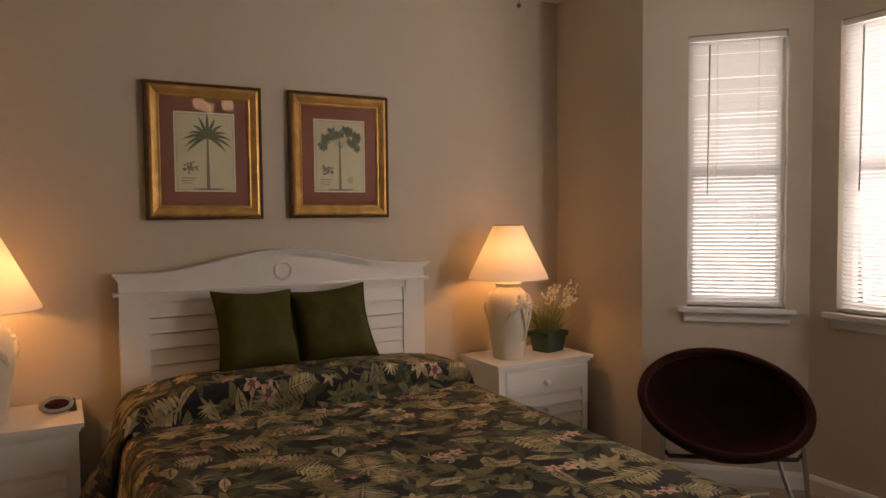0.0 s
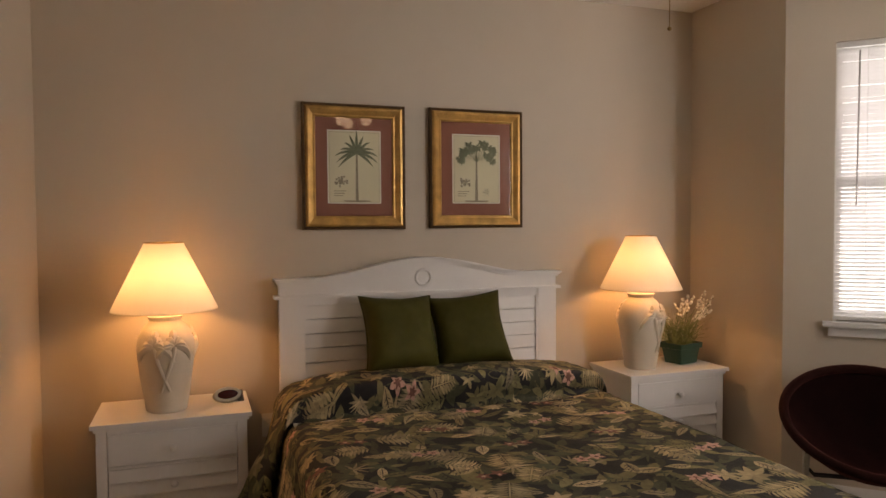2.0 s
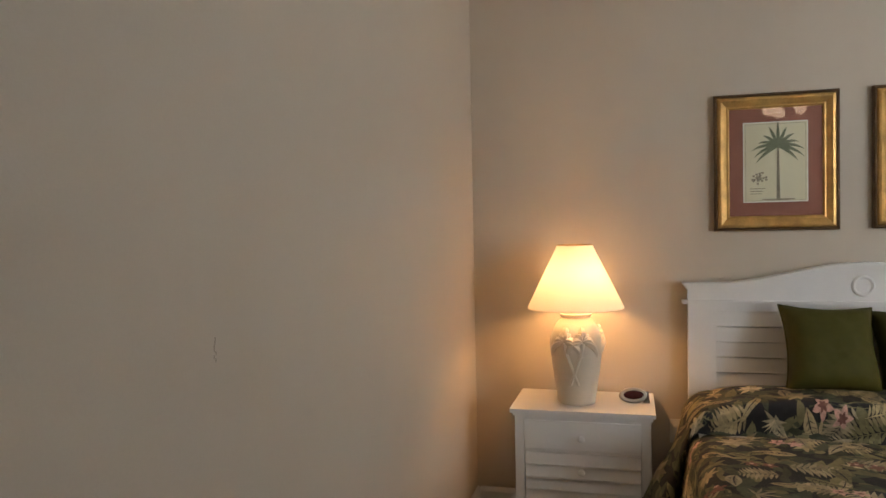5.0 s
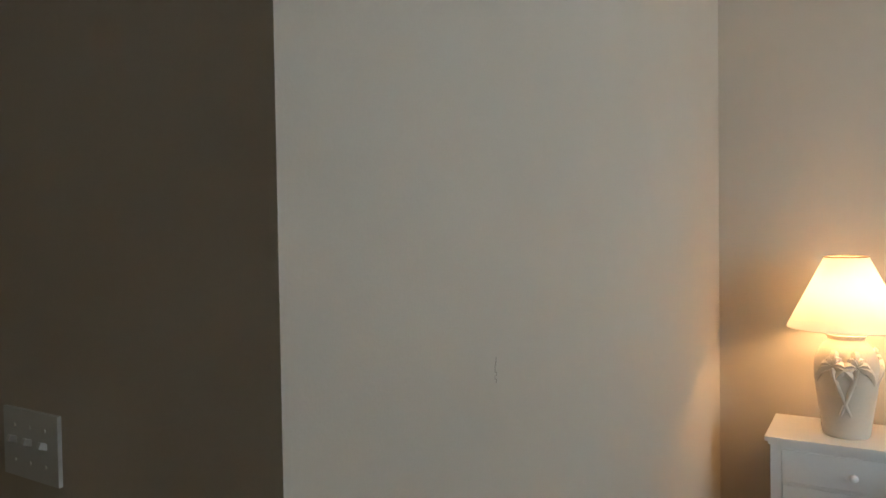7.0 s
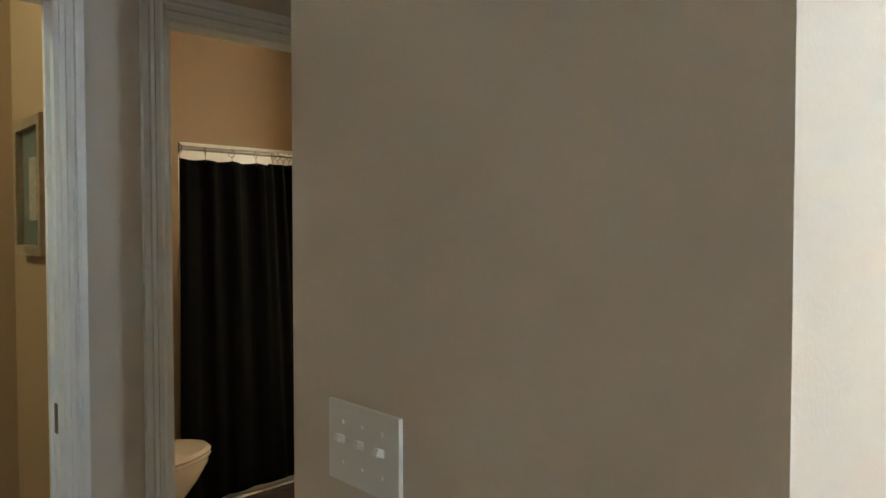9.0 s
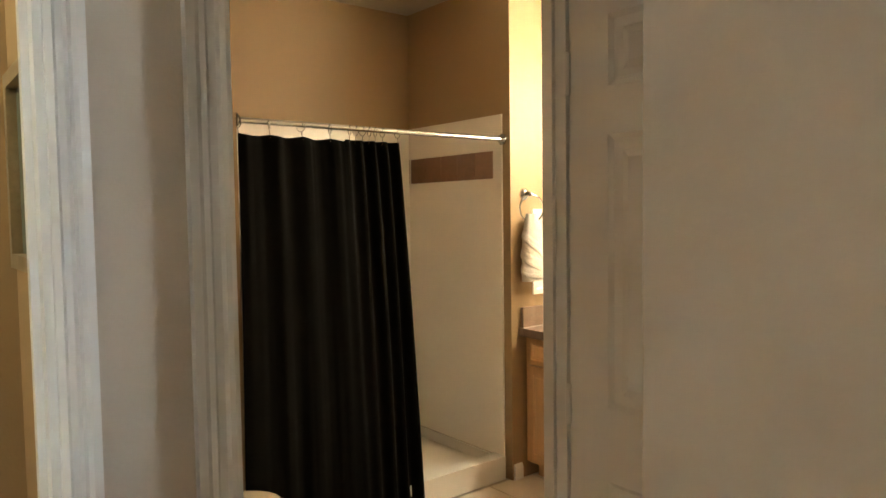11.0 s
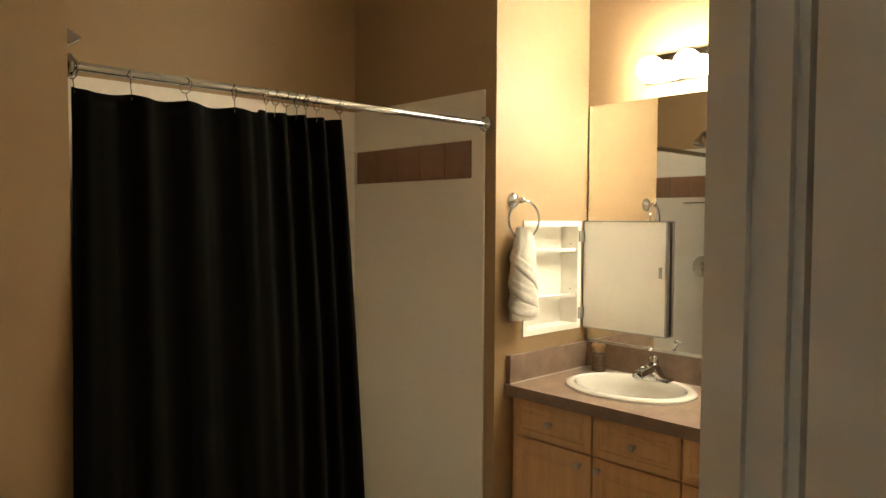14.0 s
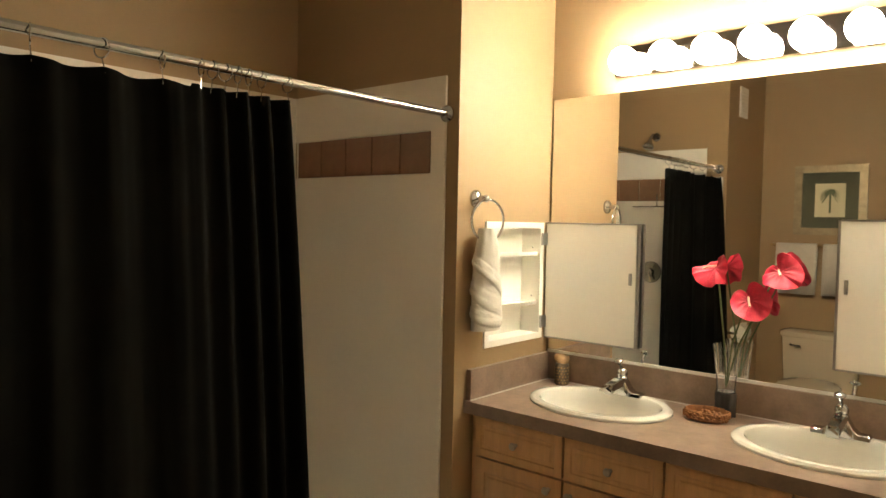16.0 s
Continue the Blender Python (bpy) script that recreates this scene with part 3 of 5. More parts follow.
# pairs of five-petalled flowers in a half-drop repeat
for j in range(9):
    for i in range(7):
        u, v = -LU + (i + 0.5 * (j % 2)) * 0.40 + rng.uniform(-0.05, 0.05), 0.78 + j * 0.27 + rng.uniform(-0.05, 0.05)
        if u > LU - 0.1 or v > LS - 0.3:
            continue
        kind = pink if rng.random() < 0.6 else rust
        for k in range(2):
            a0 = rng.uniform(0, 6)
            flower(kind, u + k * 0.058, v + k * rng.uniform(-0.02, 0.03), rng.uniform(0.030, 0.038), 0.0038, 5, a0)
            flower(rust if kind is pink else pink, u + k * 0.058, v, 0.011, 0.0044, 5, a0 + 0.6)
for u, v in ((-0.30, 0.47), (0.50, 0.45)):
    for k in (0, 1):
        flower(pink, u + 0.068 * k, v + 0.035 * k, 0.040, 0.0040, 5, 0.3 + k)
        flower(rust, u + 0.068 * k, v + 0.035 * k, 0.020, 0.0046, 6, 0.9)
    fern(layers[4], u + 0.14, v + 0.04, -0.15, 0.12, 0.0042)
    palm(layers[0], u - 0.17, v + 0.02, 1.9, 0.06, 0.0042, 9)
for bm, m in zip(layers + [pink, rust, vein], PRINTS + [PINK, RUST, QUILT]):
    pr = part("leaf_print" if m not in (PINK, RUST) else "flower_print", bm, m, cv)
    pr["kind"] = "stuff"


def cushion(name, loc, rot, w, h, t, label, seed):
    c = empty(name, loc)
    c.matrix_basis = pose(*loc, *rot)
    tagged(c, label, "cushion", "green throw cushions on the bed")
    bm = bmesh.new()
    N = 26
    for side in (-1, 1):
        g = []
        for i in range(N + 1):
            row = []
            for j in range(N + 1):
                a, b = 2 * i / N - 1, 2 * j / N - 1
                e = max(0, (1 - a ** 4) * (1 - b ** 4)) ** 0.55
                pin = 1 - 0.12 * (1 - b * b) * abs(a) ** 2, 1 - 0.10 * (1 - a * a) * abs(b) ** 3
                wr = 0.012 * noise.noise(Vector((a * 2.0 + seed, b * 2.0, side))) + 0.006 * noise.noise(Vector((a * 7 + seed, b * 7, side)))
                row.append(bm.verts.new((a * w / 2 * pin[0], side * (t / 2 * e * (1.12 - 0.25 * b)) + wr * e, h / 2 + b * h / 2 * pin[1])))
            g.append(row)
        for i in range(N):
            for j in range(N):
                bm.faces.new((g[i][j], g[i + 1][j], g[i + 1][j + 1], g[i][j + 1]))
    bmesh.ops.remove_doubles(bm, verts=bm.verts, dist=0.0005)
    part("cover", bm, OLIVE, c, smooth=True)
    edge = [(-1, t) for t in span(-1, 1, 13)] + [(t, 1) for t in span(-1, 1, 13)[1:]] + [(1, t) for t in span(1, -1, 13)[1:]] + [(t, -1) for t in span(1, -1, 13)[1:]]
    part("piping", tube([(a * w / 2 * (1 - 0.12 * (1 - b * b) * abs(a) ** 2), 0, h / 2 + b * h / 2 * (1 - 0.10 * (1 - a * a) * abs(b) ** 3)) for a, b in edge], 0.004, 6), OLIVE, c)


cushion("throw_cushion", (1.625, -0.325, 0.712), (-25, 2, 4), 0.385, 0.40, 0.185, "olive green satin cushion leaning on the headboard", 1)
cushion("throw_cushion", (2.01, -0.31, 0.712), (-26, -5, -7), 0.395, 0.395, 0.185, "olive green satin cushion tilted against its neighbour", 5)


# nightstands
def nightstand(loc, label):
    n = empty("nightstand", loc)
    tagged(n, label, "nightstand", "white nightstands beside the bed")
    W, D, H = 0.605, 0.392, 0.620
    hw = W / 2
    part("top", box(-hw - 0.02, -D - 0.025, H - 0.018, hw + 0.02, 0.0, H), FURN, n, bevel=0.005)
    part("top_moulding", box(-hw - 0.008, -D - 0.012, H - 0.034, hw + 0.008, -0.002, H - 0.018), FURN, n, bevel=0.004)
    for s in (-1, 1):
        part("side_panel", box(min(s * hw, s * (hw - 0.018)), -D + 0.04, 0.05, max(s * hw, s * (hw - 0.018)), -0.005, H - 0.034), FURN, n)
        part("stile", box(min(s * hw, s * (hw - 0.042)), -D, 0.0, max(s * hw, s * (hw - 0.042)), -D + 0.04, H - 0.034), FURN, n, bevel=0.003)
        part("back_leg", box(min(s * hw, s * (hw - 0.04)), -0.045, 0.0, max(s * hw, s * (hw - 0.04)), -0.005, 0.05), FURN, n)
    part("back_panel", box(-hw + 0.018, -0.018, 0.05, hw - 0.018, -0.006, H - 0.034), FURN, n)
    dw = hw - 0.044
    d1 = part("drawer", box(-dw, -D - 0.004, 0.436, dw, -D + 0.016, 0.568), FURN, n, bevel=0.004)
    k = lathe([(0.008, 0), (0.007, 0.012), (0.013, 0.018), (0.016, 0.026), (0.012, 0.033), (0.004, 0.036)], 16)
    bmesh.ops.transform(k, matrix=pose(0, -D - 0.004, 0.497, 90), verts=k.verts)
    part("knob", k, FURN, d1, smooth=True)
    part("rail", box(-dw, -D + 0.002, 0.420, dw, -D + 0.02, 0.433), FURN, n)
    part("top_rail", box(-dw, -D + 0.001, 0.5685, dw, -D + 0.02, H - 0.034), FURN, n)
    d2 = part("door", box(-dw, -D + 0.012, 0.06, dw, -D + 0.024, 0.418), FURN, n)
    for i in range(6):
        z = 0.066 + i * 0.0585
        bm = loft([[(x, -D + 0.012, z), (x, -D - 0.007, z + 0.003), (x, -D - 0.007, z + 0.010), (x, -D + 0.008, z + 0.058), (x, -D + 0.012, z + 0.058)] for x in (-dw + 0.002, dw - 0.002)])
        part("louver_slat", bm, FURN, d2)
    k = lathe([(0.008, 0), (0.007, 0.012), (0.013, 0.018), (0.016, 0.026), (0.012, 0.033), (0.004, 0.036)], 16)
    bmesh.ops.transform(k, matrix=pose(0, -D - 0.004, 0.345, 90), verts=k.verts)
    part("knob", k, FURN, d2, smooth=True)
    part("base_rail", box(-hw + 0.042, -D + 0.004, 0.02, hw - 0.042, -D + 0.02, 0.056), FURN, n)
    return n


ns = nightstand((0.573, -0.018, 0), "white painted nightstand with drawer and louvered front")
copy_thing(ns, pose(3.165, -0.018, 0))


# ceramic lamps
def table_lamp(loc, rz):
    p = empty("table_lamp", loc, rz)
    tagged(p, "cream ceramic table lamp with palm relief, lit, cone shade", "lamp", "lamps on the nightstands")
    prof = [(0.088, 0), (0.094, 0.006), (0.096, 0.02), (0.105, 0.08), (0.118, 0.16), (0.128, 0.235), (0.130, 0.275), (0.126, 0.31), (0.112, 0.345), (0.088, 0.372), (0.070, 0.386), (0.066, 0.394), (0.072, 0.402), (0.075, 0.412), (0.068, 0.420), (0.03, 0.424)]
    prof = [(r * (0.93 if z < 0.36 else 1.0), z * 1.02) for r, z in prof]
    base = part("ceramic_base", lathe(prof, 48), CERAMIC, p, smooth=True)

    def rad(z):
        for (r0, z0), (r1, z1) in zip(prof, prof[1:]):
            if z0 <= z <= z1:
                return r0 + (r1 - r0) * (z - z0) / max(1e-6, z1 - z0)
        return 0.1

    def skin(a, z, lift):
        r = rad(z) + lift
        return (r * math.cos(a), r * math.sin(a), z)
    for a0, lean in ((-1.95, 0.55), (-1.25, -0.50), (0.35, 0.5), (1.6, -0.45)):
        trunk = [skin(a0 + lean * (1 - t) ** 1.4, 0.10 + 0.195 * t, 0.002) for t in span(0, 1, 10)]
        part("palm_relief", tube(trunk, 0.0105, 8, [0.6 + 0.5 * t for t in span(0, 1, 10)]), CERAMIC, base, smooth=True)
        for k in range(7):
            t = k / 6 * 2 - 1
            pts = []
            for q in span(0, 1, 7):
                pts.append(skin(a0 + t * 0.74 * q ** 0.9, 0.298 + 0.050 * math.sin(q * 2.3) * (1.15 - abs(t)) - 0.085 * q * q * abs(t), -0.004 + 0.005 * math.sin(3.1 * q)))
            part("frond", tube(pts, 0.019, 6, [0.5, 0.9, 1.0, 0.95, 0.8, 0.55, 0.15]), CERAMIC, base, smooth=True)
    part("socket", lathe([(0.018, 0.42), (0.018, 0.50), (0.012, 0.52)], 14), BRASS, p)
    sh = loft([circle(0.222, 0.447, 56), circle(0.223, 0.450, 56), circle(0.221, 0.458, 56), circle(0.084, 0.738, 56), circle(0.085, 0.744, 56)], cap=False)
    part("shade", sh, SHADE, p, "cream cloth cone shade glowing", smooth=True)
    part("shade_rim", ring_rim(0.0845, 0.744), BRASS, p, "thin gilt rim")
    part("shade_rim", ring_rim(0.2225, 0.448), CERAMIC, p)
    sp = bmesh.new()
    for k in range(3):
        a = k * 2.094
        add_tube(sp, [(0, 0, 0.727), (0.084 * math.cos(a), 0.084 * math.sin(a), 0.740)], 0.0018, 5)
    add_tube(sp, [(0, 0, 0.50), (0, 0, 0.74)], 0.003, 6)
    part("spider", sp, BRASS, p)
    return p


def ring_rim(R, z):
    bm = bmesh.new()
    add_tube(bm, [(R * math.cos(a), R * math.sin(a), z) for a in span(0, 2 * math.pi, 49)], 0.0022, 6)
    return bm


lampl = table_lamp((0.542, -0.25, 0.620), 0)
copy_thing(lampl, pose(3.032, -0.25, 0.620, 0, 0, 25))


# alarm clock
ck = empty("alarm_clock", (0.80, -0.225, 0.620), 12)
tagged(ck, "small oval chrome alarm clock with dark red face", "clock")
bm = loft([circle(0.052, -0.02, 32, ry=0.026), circle(0.064, -0.014, 32, ry=0.034), circle(0.066, 0.0, 32, ry=0.036), circle(0.060, 0.012, 32, ry=0.032)])
bmesh.ops.transform(bm, matrix=pose(0, 0, 0.036, 68), verts=bm.verts)
part("case", bm, NICKEL, ck, smooth=True)
bm = loft([circle(0.047, 0.0115, 32, ry=0.021), circle(0.040, 0.017, 32, ry=0.017), circle(0.02, 0.020, 32, ry=0.008)])
bmesh.ops.transform(bm, matrix=pose(0, 0, 0.036, 68), verts=bm.verts)
part("face", bm, DARKRED, ck, "dark red glossy display", smooth=True)
part("stand", loft([[(0.045, -0.01, 0), (0.075, -0.01, 0), (0.075, 0.025, 0), (0.045, 0.025, 0)], [(0.05, 0.0, 0.05), (0.072, 0.0, 0.05), (0.072, 0.02, 0.05), (0.05, 0.02, 0.05)]]), CHROME, ck, bevel=0.004)

# potted grass
pl = empty("potted_plant", (3.345, -0.20, 0.620), 14)
tagged(pl, "dry flowering grass in a small green pot", "plant")


def sq(w, d, z, r=0.012):
    o = []
    for sx, sy, a0 in ((1, 1, 0), (-1, 1, 90), (-1, -1, 180), (1, -1, 270)):
        for a in (0, 45, 90):
            t = radians(a0 + a)
            o.append((sx * (w - r) + r * math.cos(t), sy * (d - r) + r * math.sin(t), z))
    return o


part("pot", loft([sq(0.074, 0.06, 0), sq(0.088, 0.07, 0.085), sq(0.098, 0.08, 0.088), sq(0.100, 0.082, 0.118), sq(0.093, 0.074, 0.118), sq(0.085, 0.066, 0.10)]), POT, pl, "dark green square pot with rolled rim", smooth=True)
bm, bf = bmesh.new(), bmesh.new()
rp = random.Random(4)
for i in range(260):
    a, s = rp.uniform(0, 6.283), rp.uniform(0.02, 0.17)
    h = rp.uniform(0.08, 0.22)
    x, y = rp.uniform(-0.07, 0.07), rp.uniform(-0.055, 0.055)
    pts = [(x + s * math.cos(a) * t ** 1.6, y + s * math.sin(a) * t ** 1.6, 0.1 + h * t - 0.03 * t * t * (s / 0.13)) for t in span(0, 1, 5)]
    add_tube(bm, pts, 0.0016, 3, [1, 0.95, 0.8, 0.55, 0.15])
for i in range(17):
    a, s, h = rp.uniform(-1.9, 2.4), rp.uniform(0.05, 0.22), rp.uniform(0.17, 0.31)
    x, y = rp.uniform(-0.05, 0.05), rp.uniform(-0.04, 0.04)
    pts = [(x + s * math.cos(a) * t ** 1.5, y + s * math.sin(a) * t ** 1.5, 0.1 + h * t) for t in span(0, 1, 6)]
    add_tube(bm, pts, 0.0016, 4)
    for k in range(9):
        t = 0.72 + 0.28 * k / 8
        c = Vector((x + s * math.cos(a) * t ** 1.5, y + s * math.sin(a) * t ** 1.5, 0.1 + h * t)) + Vector([rp.uniform(-0.007, 0.007) for _ in range(3)])
        bmesh.ops.create_icosphere(bf, subdivisions=1, radius=rp.uniform(0.005, 0.010), matrix=Matrix.Translation(c))
part("grass", bm, GRASS, pl)["kind"] = "stuff"
part("blossom", bf, BLOOM, pl, "tiny whitish blossoms")["kind"] = "stuff"


# framed palm prints
def framed(name, x0, x1, z0, z1, seed, label, wall_y=0.0):
    f = empty(name, ((x0 + x1) / 2, wall_y, (z0 + z1) / 2))
    tagged(f, label, "picture", "framed palm prints over the bed")
    w, h = (x1 - x0) / 2, (z1 - z0) / 2

    def moulding(prof, material, nm, lb=""):
        bm = bmesh.new()
        rows = []
        for sx, sz in ((-1, -1), (1, -1), (1, 1), (-1, 1)):
            rows.append([bm.verts.new((sx * (w - i), -d, sz * (h - i))) for i, d in prof])
        for a in range(4):
            A, B = rows[a], rows[(a + 1) % 4]
            for i in range(len(prof) - 1):
                bm.faces.new((A[i], A[i + 1], B[i + 1], B[i]))
        part(nm, bm, material, f, lb)
    moulding([(0.0, 0.002), (0.0, 0.024), (0.004, 0.031), (0.011, 0.032), (0.014, 0.026)], DARKGOLD, "rope_edge", "dark beaded outer edge")
    moulding([(0.014, 0.026), (0.02, 0.034), (0.03, 0.036), (0.042, 0.03), (0.056, 0.021), (0.062, 0.022), (0.066, 0.019), (0.070, 0.014), (0.070, 0.008)], GOLD, "frame", "burnished gold wooden frame")
    bd = bmesh.new()
    for k in range(int(2 * h / 0.012)):
        for sx in (-1, 1):
            bmesh.ops.create_icosphere(bd, subdivisions=1, radius=0.0058, matrix=Matrix.Translation((sx * (w - 0.006), -0.030, -h + 0.006 + k * 0.012)))
    for k in range(int(2 * w / 0.012)):
        for sz in (-1, 1):
            bmesh.ops.create_icosphere(bd, subdivisions=1, radius=0.0058, matrix=Matrix.Translation((-w + 0.006 + k * 0.012, -0.030, sz * (h - 0.006))))
    part("beading", bd, DARKGOLD, f, "dark gilt beads along the edge", smooth=True)["kind"] = "stuff"
    part("backing", box(-w + 0.004, -0.008, -h + 0.004, w - 0.004, -0.003, h - 0.004), MATBOARD, f)
    pw, ph = 0.136, 0.184
    part("mat_board", box(-w + 0.068, -0.012, -h + 0.068, w - 0.068, -0.0085, h - 0.068), MATBOARD, f, "dull red mat board")
    part("mat_bevel", box(-pw - 0.004, -0.0132, -ph - 0.004, pw + 0.004, -0.0121, ph + 0.004), BLOOM, f, "pale bevelled mat edge")
    pp = part("print", box(-pw, -0.0142, -ph, pw, -0.0125, ph), PAPER, f, "aged cream paper with a palm engraving")
    y = -0.0152
    R = random.Random(seed)

    layer = [y]

    def strip(bm, a, b):
        layer[0] -= 0.000006
        A, B = [bm.verts.new((p[0], layer[0], p[1])) for p in a], [bm.verts.new((p[0], layer[0], p[1])) for p in b]
        for i in range(len(A) - 1):
            bm.faces.new((A[i], A[i + 1], B[i + 1], B[i]))
    tr = bmesh.new()
    cx = 0.012 if seed == 1 else 0.0
    TH = 0.262 if seed == 1 else 0.25
    strip(tr, [(cx - 0.004 - 0.004 * (1 - t), -ph + 0.012 + t * TH) for t in span(0, 1, 8)], [(cx + 0.004 + 0.004 * (1 - t), -ph + 0.012 + t * TH) for t in span(0, 1, 8)])
    strip(tr, [(cx + t, -ph + 0.012) for t in span(-0.07, 0.07, 6)], [(cx + t, -ph + 0.008 - 0.004 * math.cos(t * 20)) for t in span(-0.07, 0.07, 6)])
    add = [(-pw + 0.006, ph - 0.006, pw - 0.006, ph - 0.0075), (-pw + 0.006, -ph + 0.0045, pw - 0.006, -ph + 0.003)]
    for a, b, c, d in add:
        strip(tr, [(a, b), (c, b)], [(a, d), (c, d)])
    for sx in (-1, 1):
        strip(tr, [(sx * (pw - 0.006), -ph + 0.003), (sx * (pw - 0.006), ph - 0.006)], [(sx * (pw - 0.0072), -ph + 0.003), (sx * (pw - 0.0072), ph - 0.006)])
    part("drawn_trunk", tr, INK2, pp)
    fr = bmesh.new()
    if seed == 1:
        for k in range(13):
            a = radians(-32 + 244 * k / 12)
            L = R.uniform(0.098, 0.118)
            mid = [(cx + L * t * math.cos(a), 0.070 + L * t * math.sin(a) * 0.86 + 0.022 * t - 0.052 * t ** 2.2 * abs(math.cos(a))) for t in span(0, 1, 9)]
            w0 = [0.0072 * math.sin(math.pi * (0.12 + 0.86 * i / 8)) for i in range(9)]
            d = [(mid[min(i + 1, 8)][0] - mid[max(i - 1, 0)][0], mid[min(i + 1, 8)][1] - mid[max(i - 1, 0)][1]) for i in range(9)]
            nn = [(-v / math.hypot(u, v), u / math.hypot(u, v)) for u, v in d]
            strip(fr, [(p[0] + n[0] * w, p[1] + n[1] * w) for p, n, w in zip(mid, nn, w0)], [(p[0] - n[0] * w, p[1] - n[1] * w) for p, n, w in zip(mid, nn, w0)])
    else:
        for k in range(24):
            a = radians(-35 + 250 * (k + R.uniform(-0.3, 0.3)) / 23)
            rr = R.uniform(0.045, 0.115)
            c = (cx + rr * math.cos(a), 0.085 + rr * math.sin(a) * 0.62)
            for q in range(7):
                b = radians(-90) + (q - 3) * 0.62 + R.uniform(-0.2, 0.2)
                ln = 0.034 - 0.003 * abs(q - 3)
                e = (c[0] + ln * math.cos(b), c[1] + ln * math.sin(b))
                n2 = (-math.sin(b) * 0.0058, math.cos(b) * 0.0058)
                m2 = ((c[0] + e[0]) / 2, (c[1] + e[1]) / 2)
                strip(fr, [c, (m2[0] + n2[0], m2[1] + n2[1]), e], [c, (m2[0] - n2[0], m2[1] - n2[1]), e])
        for k in range(9):
            a = radians(15 + 150 * k / 8)
            strip(fr, [(cx, 0.04), (cx + 0.08 * math.cos(a), 0.06 + 0.075 * math.sin(a))], [(cx + 0.003, 0.04), (cx + 0.08 * math.cos(a) + 0.002, 0.06 + 0.075 * math.sin(a))])
        for k in range(6):
            a = 1.05 * k
            c = (0.058, -0.125)
            strip(fr, [c, (c[0] + 0.012 * math.cos(a) - 0.004 * math.sin(a), c[1] + 0.012 * math.sin(a) + 0.004 * math.cos(a))], [c, (c[0] + 0.024 * math.cos(a), c[1] + 0.024 * math.sin(a))])
    bmesh.ops.dissolve_degenerate(fr, dist=0.00001, edges=fr.edges)
    part("drawn_crown", fr, INK, pp)
    cr = bmesh.new()
    for k in range(26):
        a, rr = R.uniform(0, 6.283), R.uniform(0.004, 0.034)
        c = (-0.075 + rr * math.cos(a), -0.075 + rr * math.sin(a) * 0.8)
        strip(cr, [(c[0], c[1] + 0.005), (c[0] + 0.012, c[1] + 0.004)], [(c[0] + 0.002, c[1] - 0.004), (c[0] + 0.01, c[1] - 0.005)])
    for k in range(3):
        strip(cr, [(-0.11, -0.122 - k * 0.012), (-0.045 - 0.008 * k, -0.122 - k * 0.012)], [(-0.11, -0.125 - k * 0.012), (-0.045 - 0.008 * k, -0.125 - k * 0.012)])
    part("drawn_crest", cr, INK2, pp)
    gl = part("glass", box(-w + 0.069, -0.0185, -h + 0.069, w - 0.069, -0.0165, h - 0.069), GLASS, f, "clear picture glass")
    gl.visible_shadow = False
    return f


framed("framed_print", 1.186, 1.726, 1.413, 2.056, 1, "gold framed palm tree print with dull red mat")
framed("framed_print", 1.862, 2.407, 1.415, 2.059, 2, "gold framed broad-leaved tree print with dull red mat")

# outlet
ol = empty("wall_outlet", (1.008, 0, 0.435))
tagged(ol, "white plastic wall outlet above the baseboard", "outlet")
part("plate", box(-0.036, -0.006, -0.058, 0.036, 0, 0.058), PLATE, ol, bevel=0.003)
for z in (-0.02, 0.02):
    part("socket", lathe([(0.016, 0), (0.016, 0.003), (0.012, 0.004)], 18), PLATE, ol).matrix_basis = pose(0, -0.006, z, 90)


# saucer chair
ch = empty("saucer_chair", (3.505, -1.31, 0), -36)
tagged(ch, "dark burgundy velvet saucer chair on folding metal legs", "chair")
TILT = pose(0, 0.03, 0.455, 29, 0, 0)


def dish(r, a, lift=0.0):
    z = 0.225 * (r ** 2.4) - 0.105 + lift
    return TILT @ Vector((0.365 * r * math.cos(a), 0.345 * r * math.sin(a), z))


bm = surface(lambda r, a: dish(r, a, 0.014 * (1 - r ** 10) + 0.010 * noise.noise(Vector((3 * r * math.cos(a), 3 * r * math.sin(a), 2)))), span(0.02, 1, 16), span(0, 2 * math.pi, 49))
# shade in the dish and light on the rim come from the two velvet colours
part("seat_pad", bm, VELVETDIM, ch, "padded dark burgundy velvet seat", smooth=True)
part("seat_shell", surface(lambda r, a: dish(r, a, -0.02), span(0.02, 1, 12), span(0, 2 * math.pi, 49)), VELVETDIM, ch, smooth=True)
part("rim", tube([dish(1.0, a, 0.0) for a in span(0, 2 * math.pi, 61)], 0.021, 12), VELVETLIT, ch, "rolled velvet rim", smooth=True)
for s in (-1, 1):
    a = dish(0.80, radians(-90 + s * 52), -0.05)
    b = dish(0.80, radians(90 + s * 52) if s < 0 else radians(38), -0.05)
    b = Vector((s * abs(b.x), b.y, b.z))
    a = Vector((s * abs(a.x), a.y, a.z))
    f = dish(0.97, radians(-90 + s * 56), -0.03)
    part("leg", tube([f, (f.x * 1.06, f.y - 0.02, 0.2), (f.x * 1.12, f.y - 0.05, 0.012)], 0.011, 10), STEEL, ch, "brushed steel leg", smooth=True)
    part("leg", tube([b, (s * 0.275, 0.0, 0.20), (s * 0.29, -0.27, 0.012)], 0.011, 10), STEEL, ch, "brushed steel leg", smooth=True)
